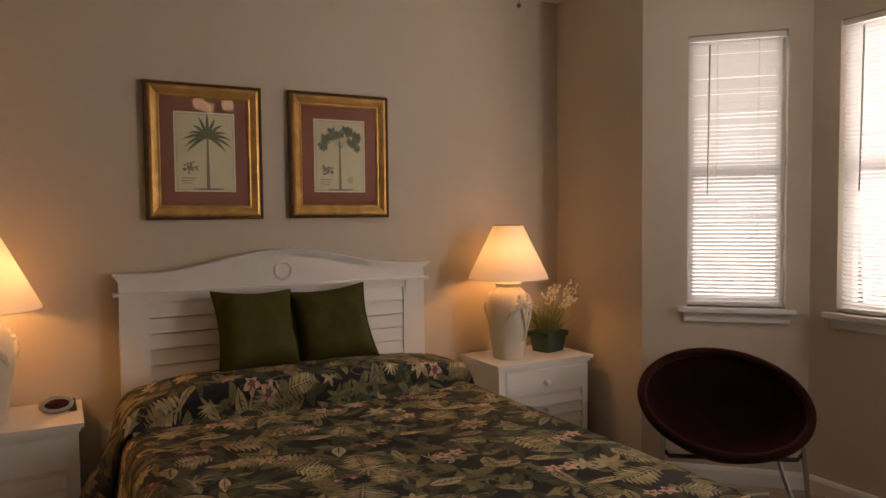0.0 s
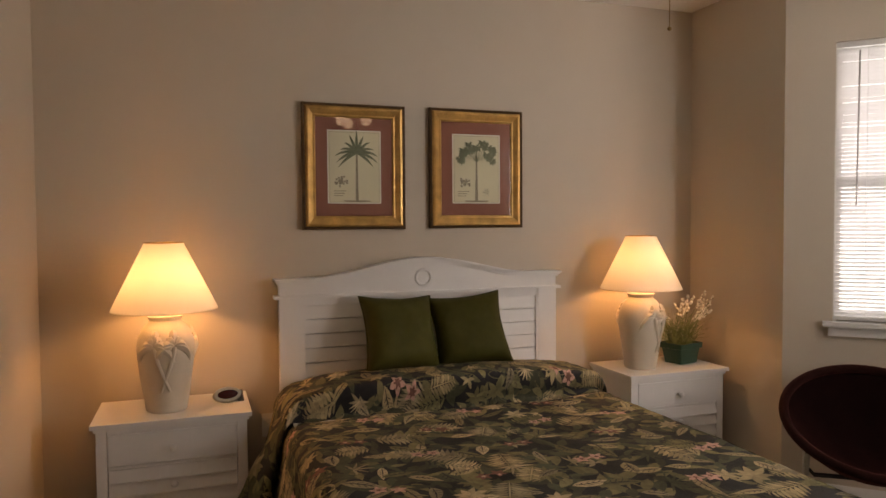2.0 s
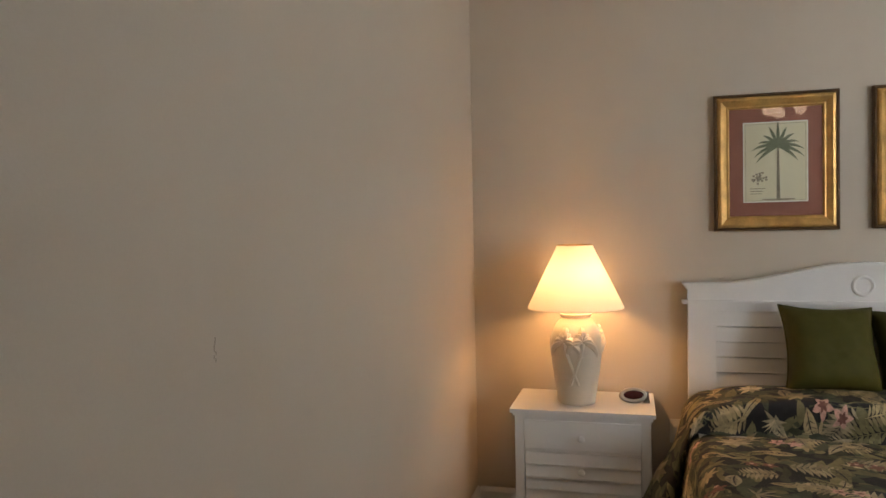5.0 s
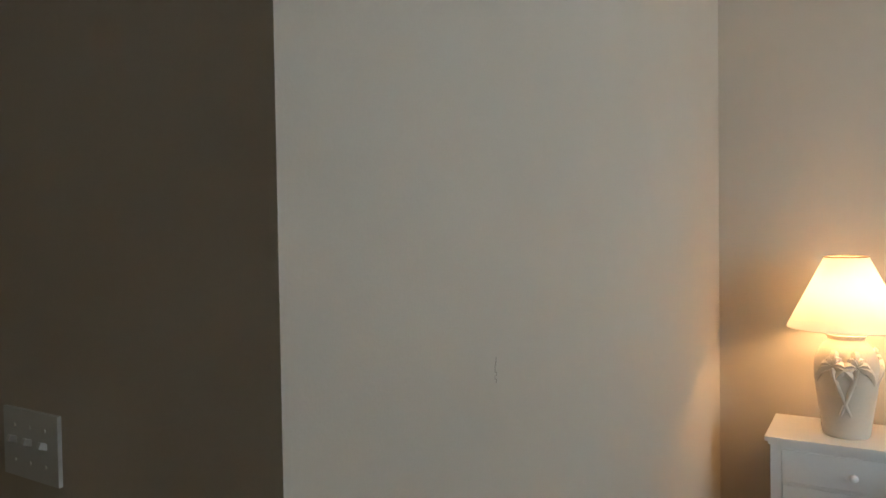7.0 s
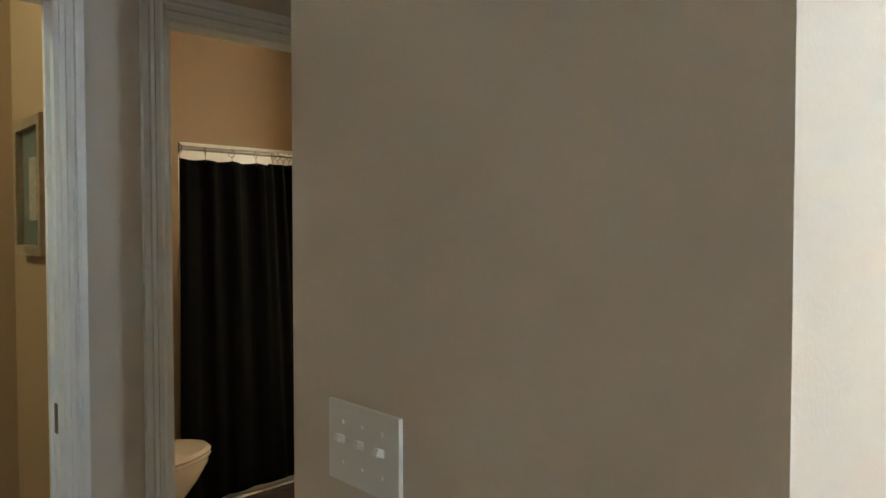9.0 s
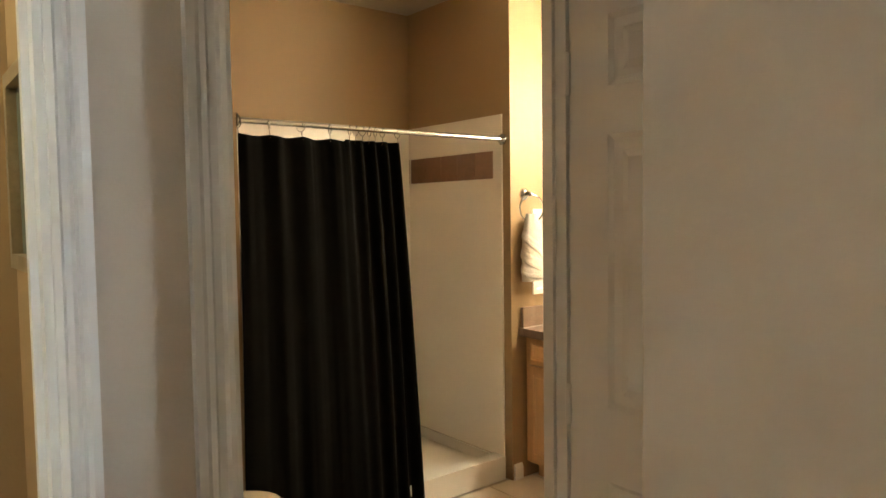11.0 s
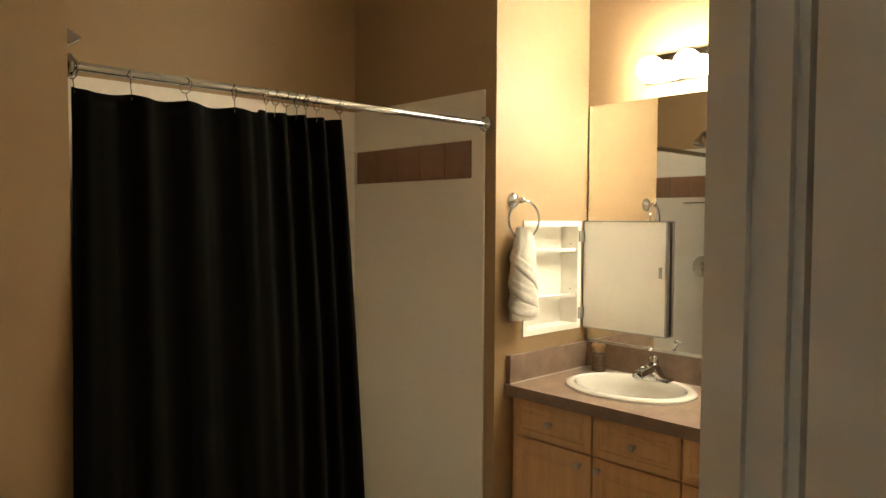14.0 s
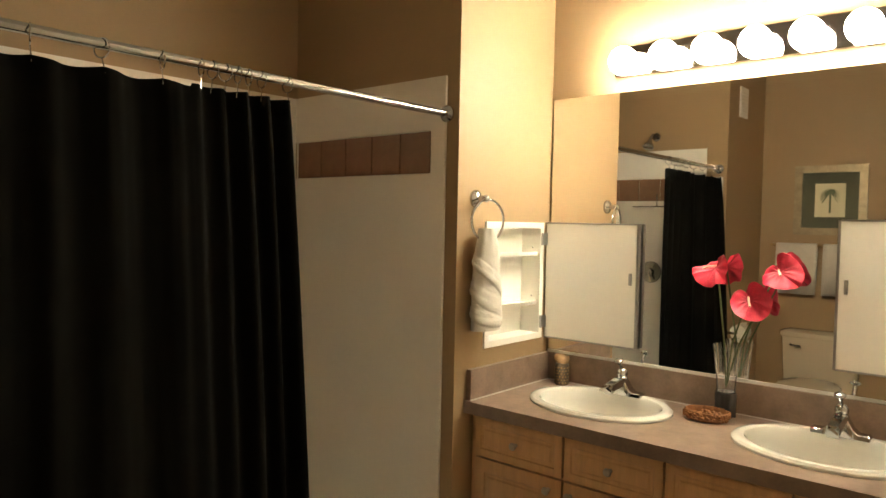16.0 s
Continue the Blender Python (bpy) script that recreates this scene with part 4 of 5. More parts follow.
for y in (-0.25, 0.23):
    part("cross_bar", tube([(-0.287, y, 0.03), (-0.2, y, 0.02), (0.2, y, 0.02), (0.287, y, 0.03)], 0.009, 8), STEEL, ch, smooth=True)
fl = dish(0.97, radians(-146), -0.03)
part("frame_loop", tube([(s * abs(fl.x) * k, fl.y + dy, fl.z + dz) for s, k, dy, dz in ((-1, 1.0, 0.01, 0.0), (-1, 1.02, 0.0, -0.055), (-1, 0.92, -0.01, -0.085), (1, 0.92, -0.01, -0.085), (1, 1.02, 0.0, -0.055), (1, 1.0, 0.01, 0.0))], 0.010, 8), SMOKE, ch, "dark hanging frame loop", smooth=True)

# ceiling fan with pull chain
fan = empty("ceiling_fan", (1.872, -2.02, CEILING))
tagged(fan, "white ceiling fan with three lit bulbs and a pull chain", "ceiling fan")
part("canopy", lathe([(0.02, -0.07), (0.05, -0.05), (0.07, -0.01), (0.07, 0)], 24), TRIM, fan, smooth=True)
part("rod", lathe([(0.012, -0.2), (0.012, -0.05)], 12), TRIM, fan)
part("motor", lathe([(0.04, -0.38), (0.11, -0.36), (0.13, -0.30), (0.12, -0.24), (0.03, -0.19)], 32), TRIM, fan, smooth=True)
for k in range(5):
    m = pose(0, 0, 0, 0, 0, 72 * k) @ pose(0, 0, -0.27, 10, 0, 0)
    blade = part("blade", box(0.16, -0.065, -0.004, 0.62, 0.065, 0.004, m=m), TRIM, fan, bevel=0.003)
    part("blade_arm", box(0.1, -0.02, -0.008, 0.18, 0.02, -0.004, m=m), STEEL, blade)
for k in range(3):
    a = k * 2.094 + 0.5
    arm = part("light_arm", tube([(0, 0, -0.385), (0.05 * math.cos(a), 0.05 * math.sin(a), -0.42), (0.1 * math.cos(a), 0.1 * math.sin(a), -0.43)], 0.009, 8), TRIM, fan)
    bm = bmesh.new()
    bmesh.ops.create_uvsphere(bm, u_segments=16, v_segments=10, radius=0.044, matrix=Matrix.Translation((0.12 * math.cos(a), 0.12 * math.sin(a), -0.455)))
    part("bulb", bm, FANBULB, arm, "lit warm bulb", smooth=True)
ball = bmesh.new()
add_tube(ball, [(0.0, 0.0, -0.38), (0.0, 0.0, -0.762)], 0.0012, 5)
bmesh.ops.create_icosphere(ball, subdivisions=2, radius=0.006, matrix=Matrix.Translation((0, 0, -0.767)))
part("pull_chain", ball, BRASS, fan, "thin pull chain with a small knob")


# light switch plate
sw = empty("light_switch", (-0.571, -2.966, 1.147))
tagged(sw, "white three-gang light switch plate on the wall", "light switch")
part("plate", box(-0.082, -0.007, -0.058, 0.082, 0, 0.058), PLATE, sw, bevel=0.003)
for x in (-0.046, 0, 0.046):
    part("toggle", box(-0.005, -0.021, -0.004, 0.005, -0.006, 0.007, m=pose(x, 0, 0, -22)), PLATE, sw, bevel=0.0015)
    for z in (-0.03, 0.03):
        part("screw", lathe([(0.003, 0), (0.003, 0.0015)], 10), PLATE, sw).matrix_basis = pose(x, -0.007, z, 90)

# bathroom door, standing open into the hall
dr = empty("door_1", (-1.664, -1.983, 0))
tagged(dr, "white six-panel interior door standing open", "door", kind="structure")
leaf = bmesh.new()
LW, LT, LH = 0.815, 0.035, 2.01
xb, zb = [0, 0.105, 0.325, 0.49, 0.71, LW], [0.012, 0.16, 0.86, 1.03, 1.65, 1.755, 1.915, LH]


def panel_face(bm, y, s):
    for i in range(5):
        for j in range(7):
            x0, x1, z0, z1 = xb[i], xb[i + 1], zb[j], zb[j + 1]
            if i in (1, 3) and j in (1, 3, 5):
                rings = [(0, 0), (0.012, 0.007), (0.020, 0.008), (0.034, 0.008), (0.052, 0.003)]
                R = [[bm.verts.new((a, y + s * d, b)) for a, b in ((x0 + o, z0 + o), (x1 - o, z0 + o), (x1 - o, z1 - o), (x0 + o, z1 - o))] for o, d in rings]
                for A, B in zip(R, R[1:]):
                    for k in range(4):
                        bm.faces.new((A[k], A[(k + 1) % 4], B[(k + 1) % 4], B[k]))
                bm.faces.new(R[-1])
            else:
                bm.faces.new([bm.verts.new(p) for p in ((x0, y, z0), (x1, y, z0), (x1, y, z1), (x0, y, z1))])


panel_face(leaf, 0, 1)
panel_face(leaf, LT, -1)
for a, b in (((0, 0), (0, LT)), ((LW, 0), (LW, LT))):
    leaf.faces.new([leaf.verts.new((a[0], y, z)) for y, z in ((0, 0.012), (LT, 0.012), (LT, LH), (0, LH))])
for z in (0.012, LH):
    leaf.faces.new([leaf.verts.new((x, y, z)) for x, y in ((0, 0), (LW, 0), (LW, LT), (0, LT))])
bmesh.ops.remove_doubles(leaf, verts=leaf.verts, dist=0.0001)
part("leaf", leaf, TRIM, dr)
for z in (0.25, 1.02, 1.80):
    part("hinge", lathe([(0.005, z - 0.05), (0.0075, z - 0.047), (0.0075, z + 0.047), (0.005, z + 0.05)], 10), TRIM, dr, "white painted butt hinge").matrix_basis = pose(-0.007, -0.008, 0)
k = lathe([(0.03, 0), (0.03, 0.006), (0.012, 0.012), (0.011, 0.03), (0.024, 0.042), (0.027, 0.055), (0.018, 0.066)], 24)
bmesh.ops.transform(k, matrix=pose(LW - 0.065, 0, 0.95, 90), verts=k.verts)
part("door_knob", k, NICKEL, dr, "brushed nickel knob", smooth=True)

scuff = bmesh.new()
for i in range(7):
    a = random.Random(i).uniform(-0.004, 0.004)
    add_box(scuff, 0.0004, -2.384 + a, 1.195 + i * 0.007, 0.0009, -2.3815 + a, 1.203 + i * 0.007)
tagged(finish(scuff, "wall_scuff", SCUFF), "thin grey scuff mark on the painted wall", "scuff", kind="structure")

# shower: panels, band of brown tiles, pan, rod, curtain
Z0, ZB0, ZB1, ZT = 0.12, 1.661, 1.812, 2.005
sh = empty("shower_surround")
tagged(sh, "white shower surround with a band of brown tiles", "shower wall", kind="structure")
for nm, a in (("end_panel", (-4.198, -0.622, Z0, -3.345, -0.612, ZB0 - 0.003)), ("end_panel", (-4.198, -0.622, ZB1 + 0.003, -3.345, -0.612, ZT)),
              ("back_panel", (-4.208, -2.118, Z0, -4.198, -0.612, ZB0 - 0.003)), ("back_panel", (-4.208, -2.118, ZB1 + 0.003, -4.198, -0.612, ZT)),
              ("end_panel", (-4.198, -2.128, Z0, -3.31, -2.118, ZB0 - 0.003)), ("end_panel", (-4.198, -2.128, ZB1 + 0.003, -3.42, -2.118, ZT)),
              ("edge_strip", (-3.412, -0.622, ZB0 - 0.003, -3.345, -0.612, ZB1 + 0.003)), ("grout_bed", (-4.198, -0.617, ZB0 - 0.003, -3.412, -0.612, ZB1 + 0.003)),
              ("edge_strip", (-3.42, -2.128, ZB0 - 0.003, -3.31, -2.118, ZB1 + 0.003)), ("grout_bed", (-4.208, -2.118, ZB0 - 0.003, -4.204, -0.617, ZB1 + 0.003)), ("grout_bed", (-4.198, -2.128, ZB0 - 0.003, -3.42, -2.124, ZB1 + 0.003))):
    part(nm, box(*a), SHOWER, sh, bevel=0.002 if "panel" in nm else 0)
TS = 0.1535
tile = part("brown_tile", box(-0.0745, -0.004, -0.075, 0.0745, 0.003, 0.075), BROWNTILE, sh, "brown glazed square tile", bevel=0.0018)


def place_tile(first, x, y, rz, sx=1.0):
    t = tile if first else tile.copy()
    if not first:
        scene.collection.objects.link(t)
    t.matrix_basis = pose(x, y, (ZB0 + ZB1) / 2, 0, 0, rz) @ Matrix.Diagonal((sx, 1, 1, 1))


for i in range(5):
    place_tile(i == 0, -3.412 - TS * (i + 0.5), -0.619, 0)
    place_tile(False, -3.425 - TS * (i + 0.5), -2.121, 180)
for i in range(9):
    place_tile(False, -4.201, -0.70 - TS * (i + 0.5), 90)
pan = empty("shower_pan", (-3.75, -1.365, 0))
tagged(pan, "white moulded shower pan with a raised curb", "shower pan")
part("basin", box(-0.447, -0.752, 0.0, 0.33, 0.742, 0.06), PORCELAIN, pan, bevel=0.006)
part("curb", box(0.33, -0.752, 0.0, 0.42, 0.742, 0.13), PORCELAIN, pan, bevel=0.012)
part("back_lip", box(-0.447, -0.752, 0.06, -0.435, 0.742, 0.118), PORCELAIN, pan)
for y in (-0.752, 0.728):
    part("end_lip", box(-0.4345, y, 0.0605, 0.3295, y + 0.014, 0.1185), PORCELAIN, pan)
part("drain", lathe([(0.04, 0.06), (0.04, 0.063), (0.03, 0.064)], 20), CHROME, pan)
RX, RZ = -3.335, 1.868
rod = empty("curtain_rod", (RX, -1.37, RZ))
tagged(rod, "chrome shower curtain rod with flanges", "curtain rod")
part("rod", tube([(0, -0.748, 0), (0, 0.748, 0)], 0.0125, 16), CHROME, rod, smooth=True)
for s in (-1, 1):
    f = lathe([(0.03, 0), (0.03, 0.006), (0.018, 0.02), (0.0135, 0.022)], 20)
    bmesh.ops.transform(f, matrix=pose(0, s * 0.748, 0, 90 if s > 0 else -90), verts=f.verts)
    part("flange", f, CHROME, rod, smooth=True)


def fold(t, z):
    """Curtain fold depth at t (0 at the south end, 1 at the free edge)."""
    h = (1.81 - z) / 1.7
    tight = 0.5 + 0.5 * math.tanh((t - 0.70) * 10)
    soft = 0.020 * math.sin(2 * math.pi * (5.3 * t + 0.5 * noise.noise(Vector((2.3 * t, 0.25 * h, 1.5))))) * (0.45 + 0.8 * abs(noise.noise(Vector((3.1 * t, 0.3 * h, 4.2)))))
    crease = 0.007 * noise.noise(Vector((17 * t, 0.7 * h, 3))) + 0.004 * noise.noise(Vector((34 * t, 1.1 * h, 9)))
    bunch = 0.021 * tight * math.sin(2 * math.pi * (11.5 * (t - 0.70) + 0.35 * noise.noise(Vector((6 * t, 0.9 * h, 7)))))
    return soft * (1 - 0.7 * tight) + crease + bunch


def curtain(t, z):
    h = (1.81 - z) / 1.7
    y0, y1 = -2.115 - 0.048 * max(0, h), -1.302 + 0.10 * max(0, h) ** 0.9
    sag = -0.008 * abs(math.sin(math.pi * 5.6 * t)) * (t < 0.62) * max(0, 1 - h * 14)
    return (RX + 0.010 - 0.022 * t * t + fold(t, z) * (1 - 0.25 * max(0, h)) + (0.030 + 0.068 * (1 - t) ** 3) * max(0, h) ** 0.7, y0 + (y1 - y0) * t, z + sag)


cu = empty("shower_curtain", (0, 0, 0))
tagged(cu, "black cloth shower curtain hanging in folds", "shower curtain")
cl = part("cloth", surface(lambda z, t: curtain(t, z), span(1.815, 0.035, 44), span(0, 1, 190)), CURTAIN, cu, smooth=True)
so = cl.modifiers.new("thick", "SOLIDIFY")
so.thickness, so.offset = 0.0015, 0
for i, t in enumerate((0.01, 0.18, 0.36, 0.535, 0.66, 0.70, 0.745, 0.79, 0.83, 0.88, 0.985)):
    x, y, z = curtain(t, 1.80)
    bm = ring_mesh(0, 0, 0.0225, 0.0018, n=20, k=6)
    part("curtain_ring", bm, CHROME, cu, "chrome wire ring").matrix_basis = pose(RX + 0.001, y, RZ - 0.009, 0, 0, random.Random(i).uniform(-25, 25))
    part("hook", tube([(RX, y, RZ - 0.03), (x, y, 1.80)], 0.0015, 5), CHROME, cu)

shd = empty("shower_fixture", (-3.77, -2.118, 2.10))
tagged(shd, "chrome shower head on a short arm", "shower head")
part("escutcheon", lathe([(0.03, 0), (0.025, 0.008), (0.012, 0.01)], 20), CHROME, shd, smooth=True).matrix_basis = pose(0, 0, 0, -90)
part("arm", tube([(0, 0, 0), (0, 0.06, 0.01), (0, 0.10, -0.03)], 0.009, 10), CHROME, shd, smooth=True)
part("head", lathe([(0.012, 0), (0.016, 0.02), (0.036, 0.055), (0.038, 0.065), (0.03, 0.068)], 24), CHROME, shd, smooth=True).matrix_basis = pose(0, 0.095, -0.025, -150)
vl = empty("shower_valve", (-3.78, -2.118, 1.17))
tagged(vl, "round chrome shower valve with lever", "shower valve")
part("plate", lathe([(0.075, 0), (0.07, 0.008), (0.03, 0.014), (0.025, 0.04)], 32), CHROME, vl, smooth=True).matrix_basis = pose(0, 0, 0, -90)
part("lever", tube([(0, 0.04, 0), (0.02, 0.05, -0.06)], 0.008, 8), CHROME, vl)
cd = empty("shower_caddy", (-3.75, -2.118, 1.62))
tagged(cd, "chrome wire shower caddy shelf", "caddy")
part("wire_shelf", tube([(-0.13, 0.005, 0), (-0.13, 0.1, 0), (0.13, 0.1, 0), (0.13, 0.005, 0)], 0.004, 6), CHROME, cd)
for i in range(9):
    part("wire", tube([(-0.12 + 0.03 * i, 0.002, 0), (-0.12 + 0.03 * i, 0.1, 0)], 0.002, 5), CHROME, cd)
part("bracket", tube([(0, 0.004, 0.09), (0, 0.004, 0.0)], 0.004, 6), CHROME, cd)

# bath mat
bmt = empty("bath_mat", (-2.955, -1.60, 0.0), 3)
tagged(bmt, "dark brown shaggy bath mat on the tiled floor", "bath mat")
mm = surface(lambda u, v: (u * 0.32, v * 0.50, 0.004 + 0.016 * (1 - u ** 8) * (1 - v ** 8) + 0.004 * noise.noise(Vector((u * 9, v * 14, 0)))), span(-1, 1, 40), span(-1, 1, 60))
part("shag", mm, MATCLOTH, bmt, smooth=True)


# toilet
to = empty("toilet", (-2.84, -2.88, 0))
tagged(to, "cream porcelain toilet with closed lid", "toilet")


def egg(w, l, y0, z, n=36):
    o = []
    for i in range(n):
        a = 2 * math.pi * i / n
        c, s = math.cos(a), math.sin(a)
        o.append((w * c * (1 - 0.12 * max(0, s)), y0 + l * s, z))
    return o


part("bowl", loft([egg(0.10, 0.22, 0.34, 0), egg(0.105, 0.23, 0.34, 0.03), egg(0.09, 0.19, 0.34, 0.13), egg(0.105, 0.19, 0.37, 0.245), egg(0.155, 0.23, 0.41, 0.345), egg(0.178, 0.252, 0.43, 0.415), egg(0.18, 0.255, 0.43, 0.442)]), BONE, to, smooth=True)
part("seat", loft([egg(0.185, 0.26, 0.43, 0.444), egg(0.19, 0.265, 0.43, 0.452), egg(0.188, 0.262, 0.43, 0.462)]), BONE, to, smooth=True)
part("lid", loft([egg(0.186, 0.26, 0.43, 0.465), egg(0.19, 0.265, 0.43, 0.472), egg(0.175, 0.25, 0.43, 0.485), egg(0.10, 0.15, 0.43, 0.49)]), BONE, to, smooth=True)
part("tank", loft([sq(0.215, 0.085, 0.40, 0.03), sq(0.225, 0.09, 0.55, 0.03), sq(0.235, 0.095, 0.75, 0.03)]), BONE, to, smooth=True).matrix_basis = pose(0, 0.105, 0)
part("tank_lid", loft([sq(0.24, 0.10, 0.752, 0.03), sq(0.247, 0.103, 0.765, 0.03), sq(0.245, 0.102, 0.785, 0.03), sq(0.225, 0.085, 0.793, 0.03)]), BONE, to, smooth=True).matrix_basis = pose(0, 0.105, 0)
part("flush_lever", tube([(-0.17, 0.2, 0.70), (-0.17, 0.222, 0.70), (-0.10, 0.225, 0.695)], 0.006, 8), CHROME, to)
part("foot", box(-0.09, 0.06, 0, 0.09, 0.2, 0.4), BONE, to, bevel=0.02)

# paper holder
tp = empty("toilet_paper_holder", (-3.29, -2.32, 0.792))
tagged(tp, "white toilet paper roll on a chrome wall holder", "toilet paper")
for s in (-1, 1):
    part("post", tube([(0, s * 0.085, 0.0), (0.06, s * 0.085, 0.0)], 0.009, 10), CHROME, tp)
    part("rosette", lathe([(0.022, 0), (0.018, 0.006), (0.008, 0.008)], 16), CHROME, tp).matrix_basis = pose(0, s * 0.085, 0, 0, 90)
part("bar", tube([(0.055, -0.085, 0), (0.055, 0.085, 0)], 0.006, 8), CHROME, tp)
rl = loft([[(0.062 + q * math.cos(a), y, q * math.sin(a)) for a in span(0, 2 * math.pi * 35 / 36, 36)] for y, q in ((-0.055, 0.05), (-0.053, 0.053), (0.053, 0.053), (0.055, 0.05))])
roll = part("roll", rl, TERRY, tp, "white paper roll", smooth=True)
part("loose_end", surface(lambda u, v: (0.062 + 0.0535 * math.cos(1.9 - u * 1.1) + 0.008 * u * math.sin(v * 40), v, 0.0545 * math.sin(1.9 - u * 1.1) + max(0, u) * (0.022 + 0.010 * math.sin(v * 75 + 1))), span(-0.9, 0.9, 14), span(-0.053, 0.053, 15)), TERRY, roll)

# air vent
vt = empty("wall_vent", (-3.29, -2.40, 2.33))
tagged(vt, "white slotted vent cover high on the wall", "vent")
part("frame", box(0, -0.085, -0.10, 0.006, 0.075, 0.10), TRIM, vt, bevel=0.003)
for i in range(7):
    part("slat", box(0.005, -0.068, -0.08 + i * 0.024, 0.009, 0.058, -0.066 + i * 0.024), TRIM, vt)


# towel ring with a folded hand towel
tr = empty("towel_ring", (-3.29, -0.51, 1.572))
tagged(tr, "chrome towel ring on the wall", "towel ring")
part("rosette", lathe([(0.032, 0), (0.031, 0.008), (0.022, 0.016), (0.012, 0.02), (0.011, 0.045)], 28), CHROME, tr, smooth=True).matrix_basis = pose(0, 0, 0, 0, 90)
bm = bmesh.new()
bmesh.ops.create_uvsphere(bm, u_segments=14, v_segments=10, radius=0.014, matrix=Matrix.Translation((0.05, 0, 0)))
part("knuckle", bm, CHROME, tr, smooth=True)
part("ring", ring_mesh(0, 0, 0.075, 0.0045, n=48), CHROME, tr, smooth=True).matrix_basis = pose(0.055, 0.006, -0.078, 0, 0, 78)
tw = empty("hand_towel", (-3.235, -0.504, 1.10))
tagged(tw, "white terry hand towel rolled through the ring", "towel")


def twist(h, a):
    w = 0.064 + 0.006 * math.sin(h * 5.2 + 0.6) - 0.024 * max(0, (h - 0.70) / 0.30) + 0.010 * max(0, 0.2 - h)
    d = 0.040 - 0.012 * max(0, (h - 0.8) / 0.2)
    cleft = 1 - 0.16 * math.exp(-((a - 1.2) / 0.35) ** 2) * max(0, (h - 0.72) / 0.28) - 0.16 * math.exp(-((a - 5.6) / 0.30) ** 2) * max(0, (h - 0.66) / 0.34)
    wr = 1 + 0.03 * noise.noise(Vector((3 * math.cos(a), 3 * math.sin(a), h * 7))) + 0.025 * math.sin(3 * a - 9 * h)
    return (d * math.cos(a) * wr * cleft, w * math.sin(a) * wr * cleft, 0.365 * h)


part("rolled_body", loft([[twist(h, 2 * math.pi * i / 48) for i in range(48)] for h in span(0, 1, 40)]), TERRY, tw, smooth=True)


def wrap(k, u, v):
    """A fold of cloth that runs slantwise round the roll."""
    a = -2.2 + 3.4 * u
    h = (0.70, 0.40, 0.17)[k] - (0.30, 0.20, 0.06)[k] * u + (0.10, 0.12, 0.10)[k] * v * (0.6 + 0.4 * u) + 0.02 * math.sin(5 * u + k)
    o = 0.0052 * max(0.0, 1 - abs(v) ** 3) ** 0.6 * (1.2 if v < 0 else 0.7) + 0.001
    p = twist(max(0.005, min(1, h)), a)
    return (p[0] + math.cos(a) * o, p[1] + math.sin(a) * o, p[2])


for k in range(3):
    part("wrapped_fold", surface(lambda u, v: wrap(k, u, v), span(0, 1, 28), span(-1, 1, 11)), TERRY, tw, smooth=True)
part("top_band", loft([[(0.030 * math.cos(a) * q, 0.050 * math.sin(a) * q, z) for a in span(0, 6.283 * 31 / 32, 32)] for z, q in ((0.262, 0.92), (0.266, 1.06), (0.300, 1.0), (0.305, 0.85))]), TERRY, tw, smooth=True)

